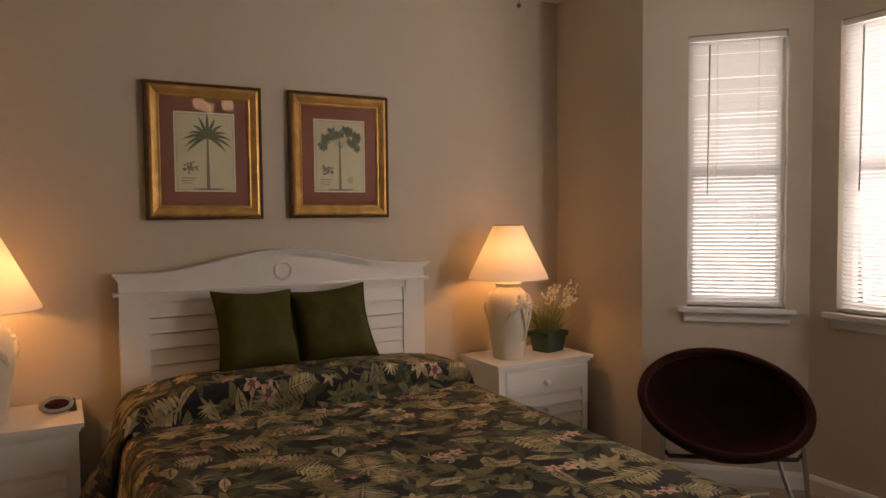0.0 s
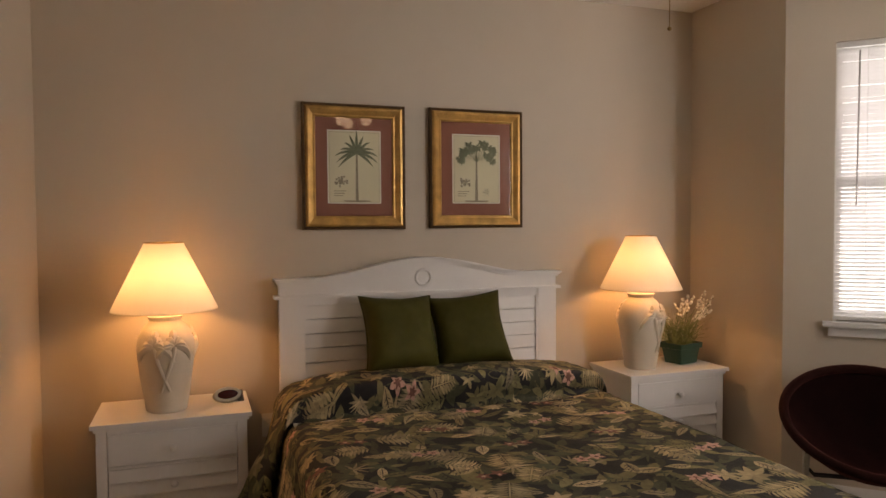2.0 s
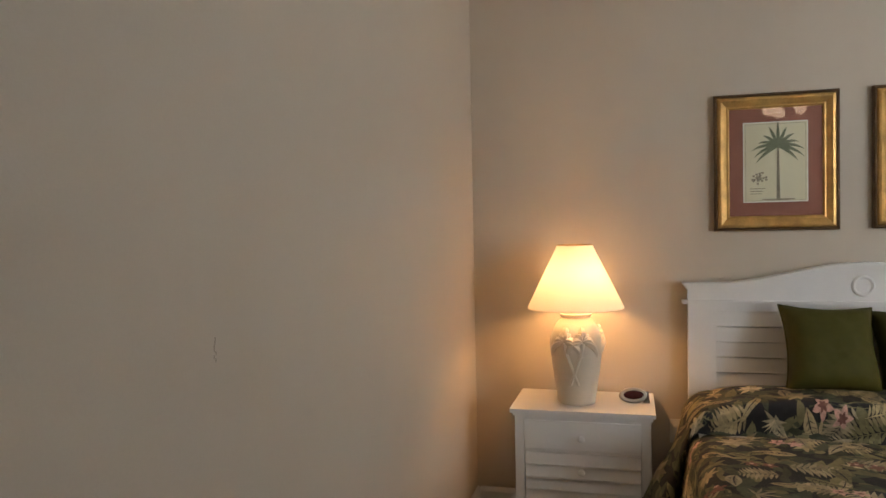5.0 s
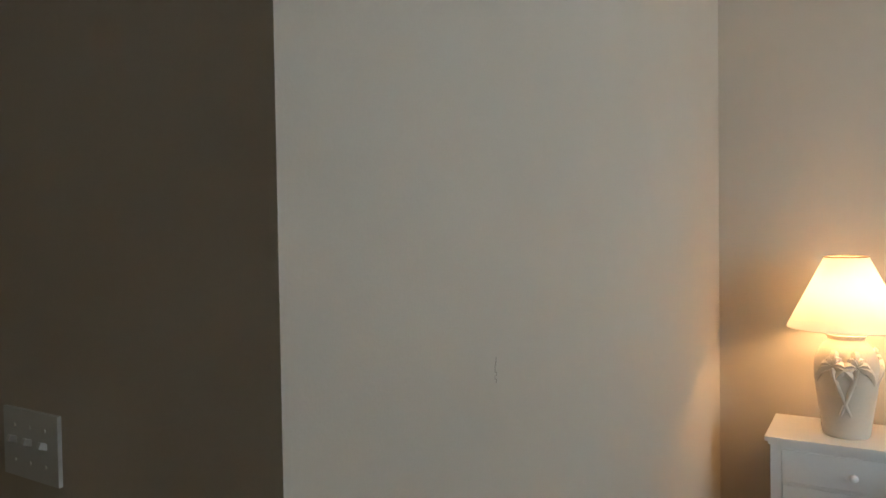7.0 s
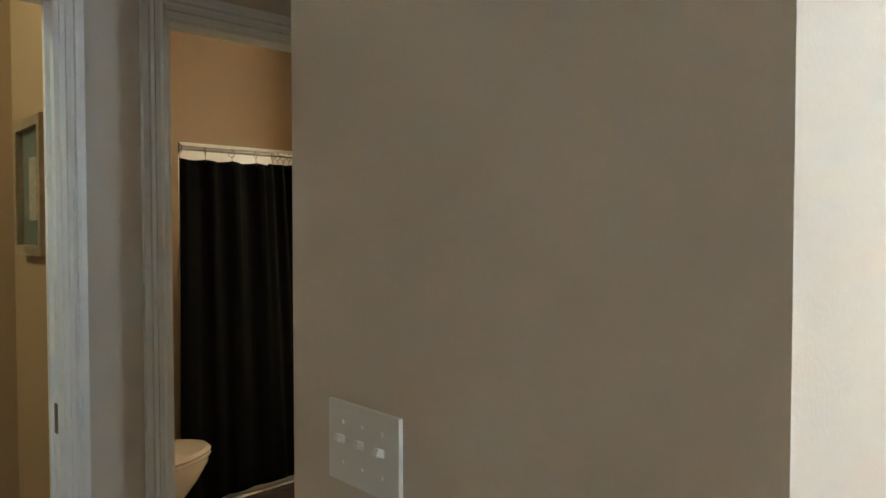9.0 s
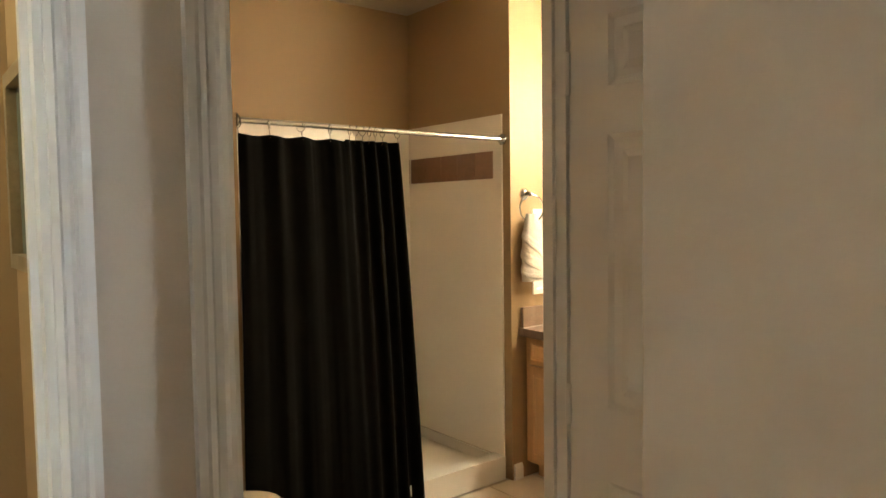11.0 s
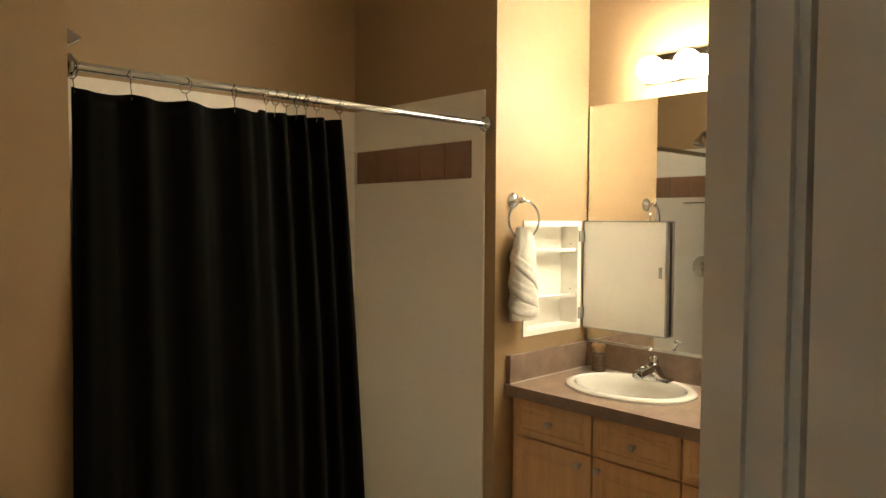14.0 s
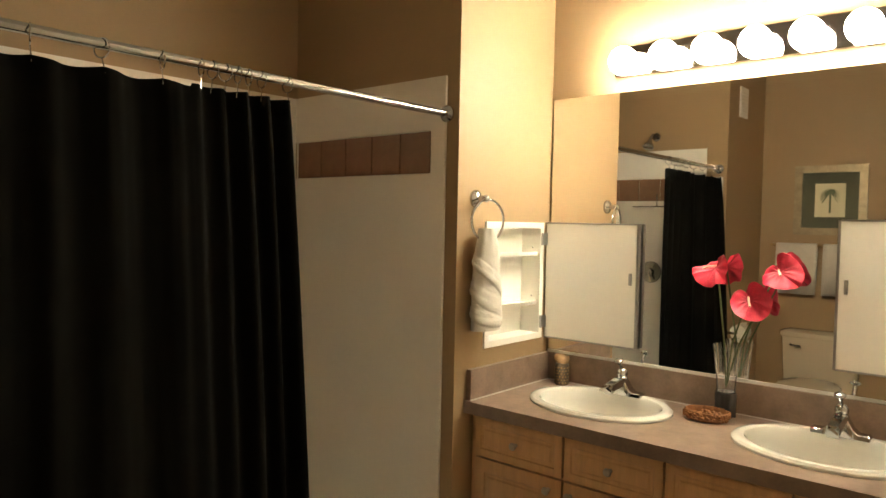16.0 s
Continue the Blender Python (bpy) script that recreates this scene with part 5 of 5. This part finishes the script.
# recessed medicine cabinets
def medicine_cabinet(loc, rz, label, DW=0.408):
    m = empty("medicine_cabinet", loc, rz)
    tagged(m, label, "medicine cabinet")
    y0, y1, z0, z1, dy = -0.18, 0.18, -0.2215, 0.2215, 0.043
    body = part("back_panel", box(-0.09, y0, z0, -0.086, y1, z1), ENAMEL, m)
    for a in ((-0.0855, y0, z0, 0.0, y0 + 0.006, z1), (-0.0855, y1 - 0.006, z0, 0.0, y1, z1)):
        part("side_panel", box(*a), ENAMEL, m)
    part("bottom_panel", box(-0.0855, y0 + 0.0062, z0, 0, y1 - 0.0062, z0 + 0.006), ENAMEL, m)
    part("top_panel", box(-0.0855, y0 + 0.0062, z1 - 0.006, 0, y1 - 0.0062, z1), ENAMEL, m)
    for a in ((y0 - 0.016, z0 - 0.016, y1 + 0.016, z0 + 0.008), (y0 - 0.016, z1 - 0.008, y1 + 0.016, z1 + 0.016), (y0 - 0.016, z0 + 0.008, y0 + 0.008, z1 - 0.008), (y1 - 0.008, z0 + 0.008, y1 + 0.016, z1 - 0.008)):
        part("frame", box(0.0, a[0], a[1], 0.008, a[2], a[3]), ENAMEL, m)
    for z in (-0.095, 0.105):
        part("shelf", box(-0.086, y0 + 0.006, z - 0.003, -0.008, y1 - 0.006, z + 0.003), ENAMEL, body)
        part("shelf_lip", box(-0.012, y0 + 0.006, z, -0.008, y1 - 0.006, z + 0.012), ENAMEL, body)
        part("shelf_peg", lathe([(0.003, 0), (0.003, 0.004)], 8), STEEL, body).matrix_basis = pose(-0.03, y1 - 0.008, z + 0.03, 90)
    d = part("door", box(0.008, y1 - 0.008 + dy, z0 - 0.012, DW, y1 + 0.004 + dy, z1 + 0.012), ENAMEL, m, "cream enamelled door back, opened wide", bevel=0.002)
    part("mirror_face", box(0.006, y1 + 0.0045 + dy, z0 - 0.016, DW + 0.004, y1 + 0.010 + dy, z1 + 0.016), MIRROR, d)
    fr = bmesh.new()
    for a in ((DW, z0 - 0.016, DW + 0.008, z1 + 0.016), (0.006, z1 + 0.012, DW, z1 + 0.018), (0.006, z0 - 0.018, DW, z0 - 0.012)):
        add_box(fr, a[0], y1 - 0.009 + dy, a[1], a[2], y1 + 0.011 + dy, a[3])
    part("door_edge", fr, STEEL, d, "grey metal edge trim")
    part("latch", box(DW - 0.026, y1 - 0.016 + dy, 0.005, DW - 0.016, y1 - 0.008 + dy, 0.05), STEEL, d, bevel=0.002)
    for z in (-0.17, 0.17):
        part("hinge", box(0.008, y1 - 0.004, z - 0.025, 0.014, y1 + dy - 0.002, z + 0.025), STEEL, m, "steel leaf hinge", bevel=0.001)
    return m


medicine_cabinet((-3.29, -0.25, 1.2535), 0, "cream metal recessed medicine cabinet, door open over the mirror")
m2 = medicine_cabinet((-1.76, -0.25, 1.279), 0, "cream metal medicine cabinet on the side wall, door open", 0.440)
m2.scale = (-1, 1, 1)


# vanity: cabinet, worktop, sinks, faucets
VX0, VX1, VF = -3.286, -1.764, -0.53
va = empty("vanity_cabinet", (0, 0, 0))
tagged(va, "pale maple vanity cabinet with drawers and panel doors", "vanity")
part("face_frame", box(VX0 + 0.03, VF + 0.022, 0.09, VX1 - 0.002, VF + 0.034, 0.796), MAPLE, va)
part("side_panel", box(VX0 + 0.03, VF + 0.0345, 0.09, VX0 + 0.046, -0.003, 0.796), MAPLE, va)
part("side_panel", box(VX1 - 0.018, VF + 0.0345, 0.09, VX1 - 0.002, -0.003, 0.796), MAPLE, va)
part("bottom_panel", box(VX0 + 0.0465, VF + 0.0345, 0.09, VX1 - 0.0185, -0.003, 0.106), MAPLE, va)
part("filler", box(VX0, VF + 0.03, 0.09, VX0 + 0.0295, -0.003, 0.796), MAPLE, va)
part("toe_kick", box(VX0 + 0.03, VF + 0.09, 0.0, VX1 - 0.002, -0.01, 0.0895), MAPLE, va)


def front(x0, x1, z0, z1, o, knob, nm):
    b = bmesh.new()
    add_box(b, x0, VF + 0.004, z0, x1, VF + 0.02, z1)
    rings = [(0.004, -0.002), (o, -0.002), (o + 0.005, 0.0035), (o + 0.010, 0.0035), (o + 0.02, -0.001)]
    R = [[b.verts.new((p, VF + 0.002 + d, q)) for p, q in ((x0 + s, z0 + s), (x1 - s, z0 + s), (x1 - s, z1 - s), (x0 + s, z1 - s))] for s, d in rings]
    for A, B in zip(R, R[1:]):
        for k in range(4):
            b.faces.new((A[k], A[(k + 1) % 4], B[(k + 1) % 4], B[k]))
    b.faces.new(R[-1])
    f = part(nm, b, MAPLE, va)
    kn = lathe([(0.007, 0), (0.006, 0.01), (0.011, 0.016), (0.014, 0.022), (0.011, 0.028), (0.004, 0.030)], 16)
    bmesh.ops.transform(kn, matrix=pose(knob[0], VF, knob[1], 90), verts=kn.verts)
    part("knob", kn, NICKEL, f, "brushed nickel knob", smooth=True)


xc = [-3.256, -2.887, -2.541, -2.187, -1.835]
for i in range(4):
    a, b = xc[i] + 0.004, xc[i + 1] - 0.004
    front(a, b, 0.646, 0.786, 0.026, ((a + b) / 2, 0.718), "drawer")
    front(a, b, 0.105, 0.637, 0.045, ((b - 0.045) if i % 2 == 0 else (a + 0.03), 0.600), "door")

wt = empty("worktop", (0, 0, 0))
tagged(wt, "taupe laminate vanity top with backsplash", "worktop")
SINKS = ((-2.905, -0.255), (-2.172, -0.255))


def top_with_holes():
    """The worktop slab with two oval cut-outs."""
    bm = bmesh.new()
    zt, zb, xs2 = 0.84, 0.797, (VX0, (SINKS[0][0] + SINKS[1][0]) / 2, VX1)
    n = 48
    for s, (cx, cy) in enumerate(SINKS):
        x0, x1, y0, y1 = xs2[s], xs2[s + 1], VF - 0.022, -0.003
        for z in (zt, zb):
            inn, out = [], []
            for i in range(n):
                a = 2 * math.pi * i / n
                c, q = math.cos(a), math.sin(a)
                inn.append(bm.verts.new((cx + 0.236 * c, cy + 0.187 * q, z)))
                t = min((x1 - cx) / c if c > 1e-6 else 9, (x0 - cx) / c if c < -1e-6 else 9, (y1 - cy) / q if q > 1e-6 else 9, (y0 - cy) / q if q < -1e-6 else 9)
                out.append(bm.verts.new((cx + t * c, cy + t * q, z)))
            for i in range(n):
                j = (i + 1) % n
                bm.faces.new((inn[i], inn[j], out[j], out[i]))
            for x in (x0, x1):
                for y in (y0, y1):
                    for i in range(n):
                        j = (i + 1) % n
                        p, q2 = out[i].co, out[j].co
                        on = lambda w, k: abs(w[0] - k) < 1e-5
                        if (on(p, x) and abs(q2[1] - y) < 1e-5) or (on(q2, x) and abs(p[1] - y) < 1e-5):
                            if not (abs(p[1] - y) < 1e-5 and abs(q2[1] - y) < 1e-5) and not (on(p, x) and on(q2, x)):
                                v = bm.verts.new((x, y, z))
                                bm.faces.new((out[i], out[j], v))
    bmesh.ops.remove_doubles(bm, verts=bm.verts, dist=0.0008)
    rim = [e for e in bm.edges if len(e.link_faces) == 1]
    top = [e for e in rim if e.verts[0].co.z > 0.82]
    low = {(round(v.co.x, 4), round(v.co.y, 4)): v for v in bm.verts if v.co.z < 0.82}
    for e in top:
        a, b = e.verts
        c, d = low.get((round(a.co.x, 4), round(a.co.y, 4))), low.get((round(b.co.x, 4), round(b.co.y, 4)))
        if c and d:
            bm.faces.new((a, b, d, c))
    return bm


part("slab", top_with_holes(), LAMINATE, wt)
part("front_edge", box(VX0, VF - 0.026, 0.796, VX1, VF - 0.0215, 0.8405), LAMINATE, wt, "darker laminate front edge", bevel=0.002)
part("backsplash", box(VX0 + 0.02, -0.021, 0.8405, VX1, -0.002, 0.952), LAMINATE, wt, bevel=0.002)
part("side_splash", box(VX0, VF - 0.012, 0.8405, VX0 + 0.0195, -0.002, 0.952), LAMINATE, wt, bevel=0.002)


part("caulk", box(VX0 + 0.0195, VF - 0.012, 0.8405, VX0 + 0.0235, -0.022, 0.8440), PORCELAIN, wt, "thin white caulk line")
part("caulk", box(VX0 + 0.0235, -0.0245, 0.8405, VX1, -0.0212, 0.8435), PORCELAIN, wt, "thin white caulk line")


def sink(loc):
    s = empty("sink", loc)
    tagged(s, "white oval drop-in porcelain sink", "sink", "sinks in the vanity top")
    prof = [(1.0, 0.0), (1.0, 0.008), (0.97, 0.015), (0.91, 0.0165), (0.86, 0.014), (0.83, 0.004), (0.815, -0.03), (0.775, -0.085), (0.66, -0.13), (0.40, -0.155), (0.12, -0.162), (0.02, -0.163)]
    part("bowl", loft([circle(0.262 * k, z, 56, ry=0.208 * k) for k, z in prof], cap=False), PORCELAIN, s, smooth=True)
    part("drain", lathe([(0.022, -0.1615), (0.022, -0.159), (0.012, -0.1585)], 18), CHROME, s)
    part("overflow", lathe([(0.008, 0), (0.008, 0.002)], 12), SMOKE, s).matrix_basis = pose(0, -0.152, -0.05, -70)
    return s


sk = sink((SINKS[0][0], SINKS[0][1], 0.8405))
copy_thing(sk, pose(SINKS[1][0], SINKS[1][1], 0.8405))


def faucet(loc):
    f = empty("faucet", loc)
    tagged(f, "chrome single-lever bathroom faucet", "faucet", "faucets over the sinks")
    sec = [(-0.082, 0.022, 0.010), (-0.080, 0.024, 0.014), (-0.050, 0.025, 0.015), (-0.036, 0.025, 0.026), (-0.022, 0.024, 0.050), (-0.012, 0.022, 0.060)]
    sec += [(-x, d, z) for x, d, z in sec[::-1]]
    part("base", loft([[(x, -d, 0), (x, d, 0), (x, d * 0.9, z * 0.8), (x, d * 0.75, z), (x, -d * 0.75, z), (x, -d * 0.9, z * 0.8)] for x, d, z in sec]), CHROME, f, smooth=True)
    part("spout", loft([[(x * w, y, z + q * hh) for x, q in ((-1, -1), (1, -1), (1.0, 0.5), (0.75, 1), (-0.75, 1), (-1.0, 0.5))] for y, z, w, hh in ((0.012, 0.046, 0.021, 0.018), (-0.03, 0.049, 0.020, 0.015), (-0.085, 0.044, 0.018, 0.013), (-0.108, 0.036, 0.017, 0.016), (-0.112, 0.030, 0.016, 0.014))]), CHROME, f, smooth=True)
    part("collar", lathe([(0.022, 0.052), (0.022, 0.062), (0.018, 0.066)], 20), CHROME, f, smooth=True)
    bm = bmesh.new()
    bmesh.ops.create_uvsphere(bm, u_segments=18, v_segments=12, radius=0.0205, matrix=Matrix.Translation((0, 0.002, 0.078)))
    part("ball", bm, CHROME, f, smooth=True)
    part("lever", tube([(0, -0.002, 0.092), (0, -0.016, 0.110), (0, -0.030, 0.126)], 0.0062, 10, [1.1, 0.9, 1.0]), CHROME, f, smooth=True)
    bm = bmesh.new()
    bmesh.ops.create_uvsphere(bm, u_segments=16, v_segments=10, radius=0.016, matrix=pose(0, -0.033, 0.130, 20) @ Matrix.Diagonal((1.1, 1, 0.5, 1)))
    part("lever_knob", bm, CHROME, f, smooth=True)
    return f


fc = faucet((SINKS[0][0] + 0.005, -0.088, 0.852))
copy_thing(fc, pose(SINKS[1][0] + 0.005, -0.088, 0.852))

# mirror and light bar
mi = empty("wall_mirror", (0, 0, 0))
tagged(mi, "large frameless mirror above the vanity", "mirror")
part("glass", box(-3.279, -0.007, 0.9635, VX1 - 0.004, -0.001, 2.0), MIRROR, mi)
part("bottom_channel", box(-3.279, -0.0105, 0.9525, VX1 - 0.004, -0.001, 0.963), TRIM, mi, "white mirror channel")
lb = empty("vanity_light_bar", (-2.996, 0, 2.112))
tagged(lb, "chrome vanity light bar with round lit bulbs", "light fixture")
NB, BS = 6, 0.157
part("bar", box(0, -0.026, -0.054, NB * BS - 0.03, -0.001, 0.054), CHROME, lb, bevel=0.004)
for i in range(NB):
    x = 0.041 + i * BS
    part("socket", lathe([(0.024, 0), (0.022, 0.02)], 16), CHROME, lb).matrix_basis = pose(x + 0.02, -0.026, -0.012, 90)
    bm = bmesh.new()
    bmesh.ops.create_uvsphere(bm, u_segments=24, v_segments=16, radius=0.053, matrix=Matrix.Translation((x + 0.02, -0.088, -0.012)))
    part("bulb", bm, BULB, lb, "round frosted bulb, lit", smooth=True)

# flowers in a vase, tray, jar
vz = empty("flower_vase", (-2.523, -0.072, 0.8405))
tagged(vz, "clear fluted glass vase holding red anthurium flowers", "vase")


def flute(r, z, n=40):
    return [(r * (1 + 0.05 * math.cos(8 * 2 * math.pi * i / n)) * math.cos(2 * math.pi * i / n), r * (1 + 0.05 * math.cos(8 * 2 * math.pi * i / n)) * math.sin(2 * math.pi * i / n), z) for i in range(n)]


part("glass", loft([flute(0.030, 0.004), flute(0.030, 0.07), flute(0.033, 0.13), flute(0.042, 0.21), flute(0.047, 0.245), flute(0.045, 0.245), flute(0.039, 0.20), flute(0.030, 0.13), flute(0.026, 0.085)]), VASEGLASS, vz, smooth=True)
part("dark_base", loft([flute(0.0345, 0.0), flute(0.035, 0.04), flute(0.036, 0.078), flute(0.034, 0.082)]), SMOKE, vz, "dark smoked lower part", smooth=True)


def anthurium(tip, face, roll):
    tip = Vector(tip)
    st = part("stem", tube([(0, 0, 0.10), (0.25 * tip.x, 0.25 * tip.y, 0.25), tip], 0.003, 6), STEM, vz)
    m = Matrix.Translation(tip) @ Vector(face).normalized().to_track_quat("Z", "Y").to_matrix().to_4x4() @ pose(0, 0, 0, 0, 0, roll)

    def heart(r, a):
        q = 0.063 * (1 + 0.14 * math.cos(a) - 0.5 * math.exp(-((abs(a) - math.pi) / 0.35) ** 2)) * r
        x, y = q * math.sin(a), q * math.cos(a) * 1.06 + 0.012
        ruf = noise.noise(Vector((2.2 * math.sin(a) + roll, 2.2 * math.cos(a), r * 1.2)))
        z = 0.030 * r * r * math.sin(2.0 * a + 0.6) + 0.024 * ruf * r * r + 0.022 * abs(math.sin(a)) * r - 0.012 * r ** 3 + 0.0060 * (1 - abs(math.sin(6.5 * a))) * r * (1.2 - 0.6 * r)
        x, y = x * (1 - 0.12 * ruf * r), y * (1 + 0.10 * ruf * r)
        return m @ Vector((x, y, z))
    part("spathe", surface(heart, span(0.04, 1, 10), span(-math.pi, math.pi, 61)), REDFLOWER, vz, "glossy coral red heart-shaped petal", smooth=True)
    part("spadix", tube([m @ Vector((0, 0, 0)), m @ Vector((0.004, 0.02, 0.02)), m @ Vector((0.006, 0.04, 0.032))], 0.004, 8), PINK, st)


anthurium((-0.05, 0.02, 0.512), (-0.35, -0.7, 0.6), 165)
anthurium((0.066, -0.01, 0.415), (0.25, -1, 0.35), 200)
anthurium((0.150, 0.02, 0.510), (0.0, -0.9, 0.5), 215)

ty = empty("candle_tray", (-2.552, -0.165, 0.8405))
tagged(ty, "small round tray of amber glass beads", "tray")
part("rim", loft([circle(r, z, 44, ry=0.8 * r) for r, z in ((0.066, 0.002), (0.071, 0.006), (0.073, 0.030), (0.070, 0.033), (0.067, 0.030), (0.064, 0.008))], cap=False), AMBER, ty, smooth=True)
bd = bmesh.new()
rb = random.Random(9)
for i in range(90):
    a, r = rb.uniform(0, 6.283), 0.062 * math.sqrt(rb.random())
    bmesh.ops.create_icosphere(bd, subdivisions=1, radius=rb.uniform(0.005, 0.008), matrix=Matrix.Translation((r * math.cos(a), 0.8 * r * math.sin(a), 0.012 + rb.uniform(-0.003, 0.006))))
for i in range(150):
    a, z = rb.uniform(0, 6.283), rb.uniform(0.007, 0.029)
    bmesh.ops.create_icosphere(bd, subdivisions=1, radius=rb.uniform(0.004, 0.0065), matrix=Matrix.Translation((0.073 * math.cos(a), 0.058 * math.sin(a), z)))
part("beads", bd, AMBER, ty)["kind"] = "stuff"
part("bottom", loft([circle(0.064, 0, 32, ry=0.051), circle(0.066, 0.006, 32, ry=0.053)]), BROWNMETAL, ty)
jr = empty("soap_jar", (-3.172, -0.068, 0.8405))
tagged(jr, "small patterned brown jar on the vanity", "jar")
part("jar", lathe([(0.027, 0), (0.029, 0.004), (0.029, 0.075), (0.026, 0.08), (0.027, 0.084), (0.024, 0.086)], 28), BROWNMETAL, jr, smooth=True)
dots = bmesh.new()
for i in range(6):
    for k in range(14):
        a = 2 * math.pi * (k + 0.5 * (i % 2)) / 14
        bmesh.ops.create_icosphere(dots, subdivisions=1, radius=0.0032, matrix=Matrix.Translation((0.0285 * math.cos(a), 0.0285 * math.sin(a), 0.010 + i * 0.012)))
part("studs", dots, BRASS, jr, "small raised metal studs", smooth=True)["kind"] = "stuff"
part("brush_top", loft([circle(r, z, 20, cx=dx, cy=dy, ry=r * 0.7) for r, z, dx, dy in ((0.020, 0.082, 0, 0), (0.026, 0.088, -0.004, 0.004), (0.034, 0.098, -0.010, 0.012), (0.033, 0.110, -0.014, 0.018), (0.022, 0.116, -0.016, 0.020))]), TANWOOD, jr, "golden tan bristle top", smooth=True)

# toilet wall: framed print, towel bar with towels
pf = empty("framed_print", (-2.842, -2.88, 1.690))
tagged(pf, "silver framed small palm print with sage mat", "picture")
for a in ((-0.225, -0.24, 0.225, -0.19), (-0.225, 0.19, 0.225, 0.24), (-0.225, -0.19, -0.175, 0.19), (0.175, -0.19, 0.225, 0.19)):
    part("frame", box(a[0], 0.001, a[1], a[2], 0.026, a[3]), SILVERFRAME, pf, bevel=0.006)
part("mat_board", box(-0.176, 0.002, -0.191, 0.176, 0.012, 0.191), SAGE, pf, "sage green mat board")
pp = part("print", box(-0.094, 0.0125, -0.115, 0.094, 0.014, 0.115), PAPER, pf)
bm = bmesh.new()
for k in range(15):
    a = radians(-40 + 260 * k / 14)
    c, s = math.cos(a), math.sin(a)
    A = [bm.verts.new((0.062 * t * c - 0.005 * s * math.sin(3 * t), 0.0146, 0.05 + 0.062 * t * s - 0.03 * t * t + 0.005 * c * math.sin(3 * t))) for t in span(0.02, 1, 6)]
    B = [bm.verts.new((0.066 * t * c + 0.003 * s, 0.0146, 0.05 + 0.062 * t * s - 0.03 * t * t - 0.003 * c)) for t in span(0.02, 1, 6)]
    for i in range(5):
        bm.faces.new((A[i], A[i + 1], B[i + 1], B[i]))
part("drawn_palm", bm, INK, pp)
part("drawn_trunk", box(-0.006, 0.0143, -0.085, 0.007, 0.0149, 0.05), INK, pp)
tb = empty("towel_bar", (-2.87, -2.88, 1.375))
tagged(tb, "dark wooden towel bar on the wall", "towel bar")
part("bar", tube([(-0.32, 0.06, 0), (0.32, 0.06, 0)], 0.009, 10), BRASS, tb, smooth=True)
for s in (-0.32, 0.32):
    part("post", tube([(s, 0, 0), (s, 0.065, 0)], 0.012, 10), BRASS, tb)


def hung(x0, x1, z0, label):
    t = empty("bath_towel", ((x0 + x1) / 2, -2.82, 1.375))
    tagged(t, label, "towel", "towels on the bar")
    h = (x1 - x0) / 2
    pr = [(0.016, z0)] + [(0.018, -0.05), (0.014, 0.006), (0.0, 0.016), (-0.014, 0.006), (-0.018, -0.05), (-0.02, z0 + 0.06)]
    bm = surface(lambda u, k: (u + 0.002 * math.sin(k * 3), pr[k][0] + 0.004 * math.sin(u * 30) * (1 if pr[k][1] < -0.04 else 0), pr[k][1]), span(-h, h, 16), range(len(pr)))
    ob = part("cloth", bm, TERRY, t, smooth=True)
    q = ob.modifiers.new("thick", "SOLIDIFY")
    q.thickness = 0.008


hung(-3.16, -2.90, -0.34, "white terry towel folded over the bar")
hung(-2.86, -2.58, -0.34, "white terry towel folded over the bar")

# picture in the side room
sp = empty("framed_print", (-2.17, -3.01, 1.58))
tagged(sp, "sage botanical print in a thin wooden frame", "picture")
for a in ((-0.16, -0.205, 0.16, -0.175), (-0.16, 0.175, 0.16, 0.205), (-0.16, -0.175, -0.13, 0.175), (0.13, -0.175, 0.16, 0.175)):
    part("frame", box(a[0], -0.032, a[1], a[2], -0.001, a[3]), SILVERFRAME, sp, bevel=0.005)
part("print", box(-0.131, -0.012, -0.176, 0.131, -0.004, 0.176), SAGE, sp)
part("drawn_leaf", box(-0.05, -0.0135, -0.10, 0.05, -0.0125, 0.09), INK2, sp)

# floor tiles of the bathroom, laid in a grid
ft = tagged(finish(box(-3.29, -2.88, -0.0078, -1.775, -2.8775, -0.006), "floor_bath", FLOORTILE), "cream square floor tiles with pale grout", "floor", kind="structure")
tm = bpy.data.meshes.new("floor_tile")
bm = box(-0.149, -0.149, -0.007, 0.149, 0.149, 0.0)
bmesh.ops.bevel(bm, geom=list(bm.edges), offset=0.002, segments=1, affect="EDGES")
bm.to_mesh(tm)
bm.free()
tm.materials.append(FLOORTILE)
for i in range(6):
    for j in range(10):
        o = new("floor_tile", tm)
        o.parent = ft
        o.location = (-3.16 + i * 0.303, -2.73 + j * 0.303, 0)
for i in range(3):
    for j in range(7):
        o = new("floor_tile", tm)
        o.parent = ft
        o.location = (-1.92 - i * 0.303, -3.17 - j * 0.303, 0)
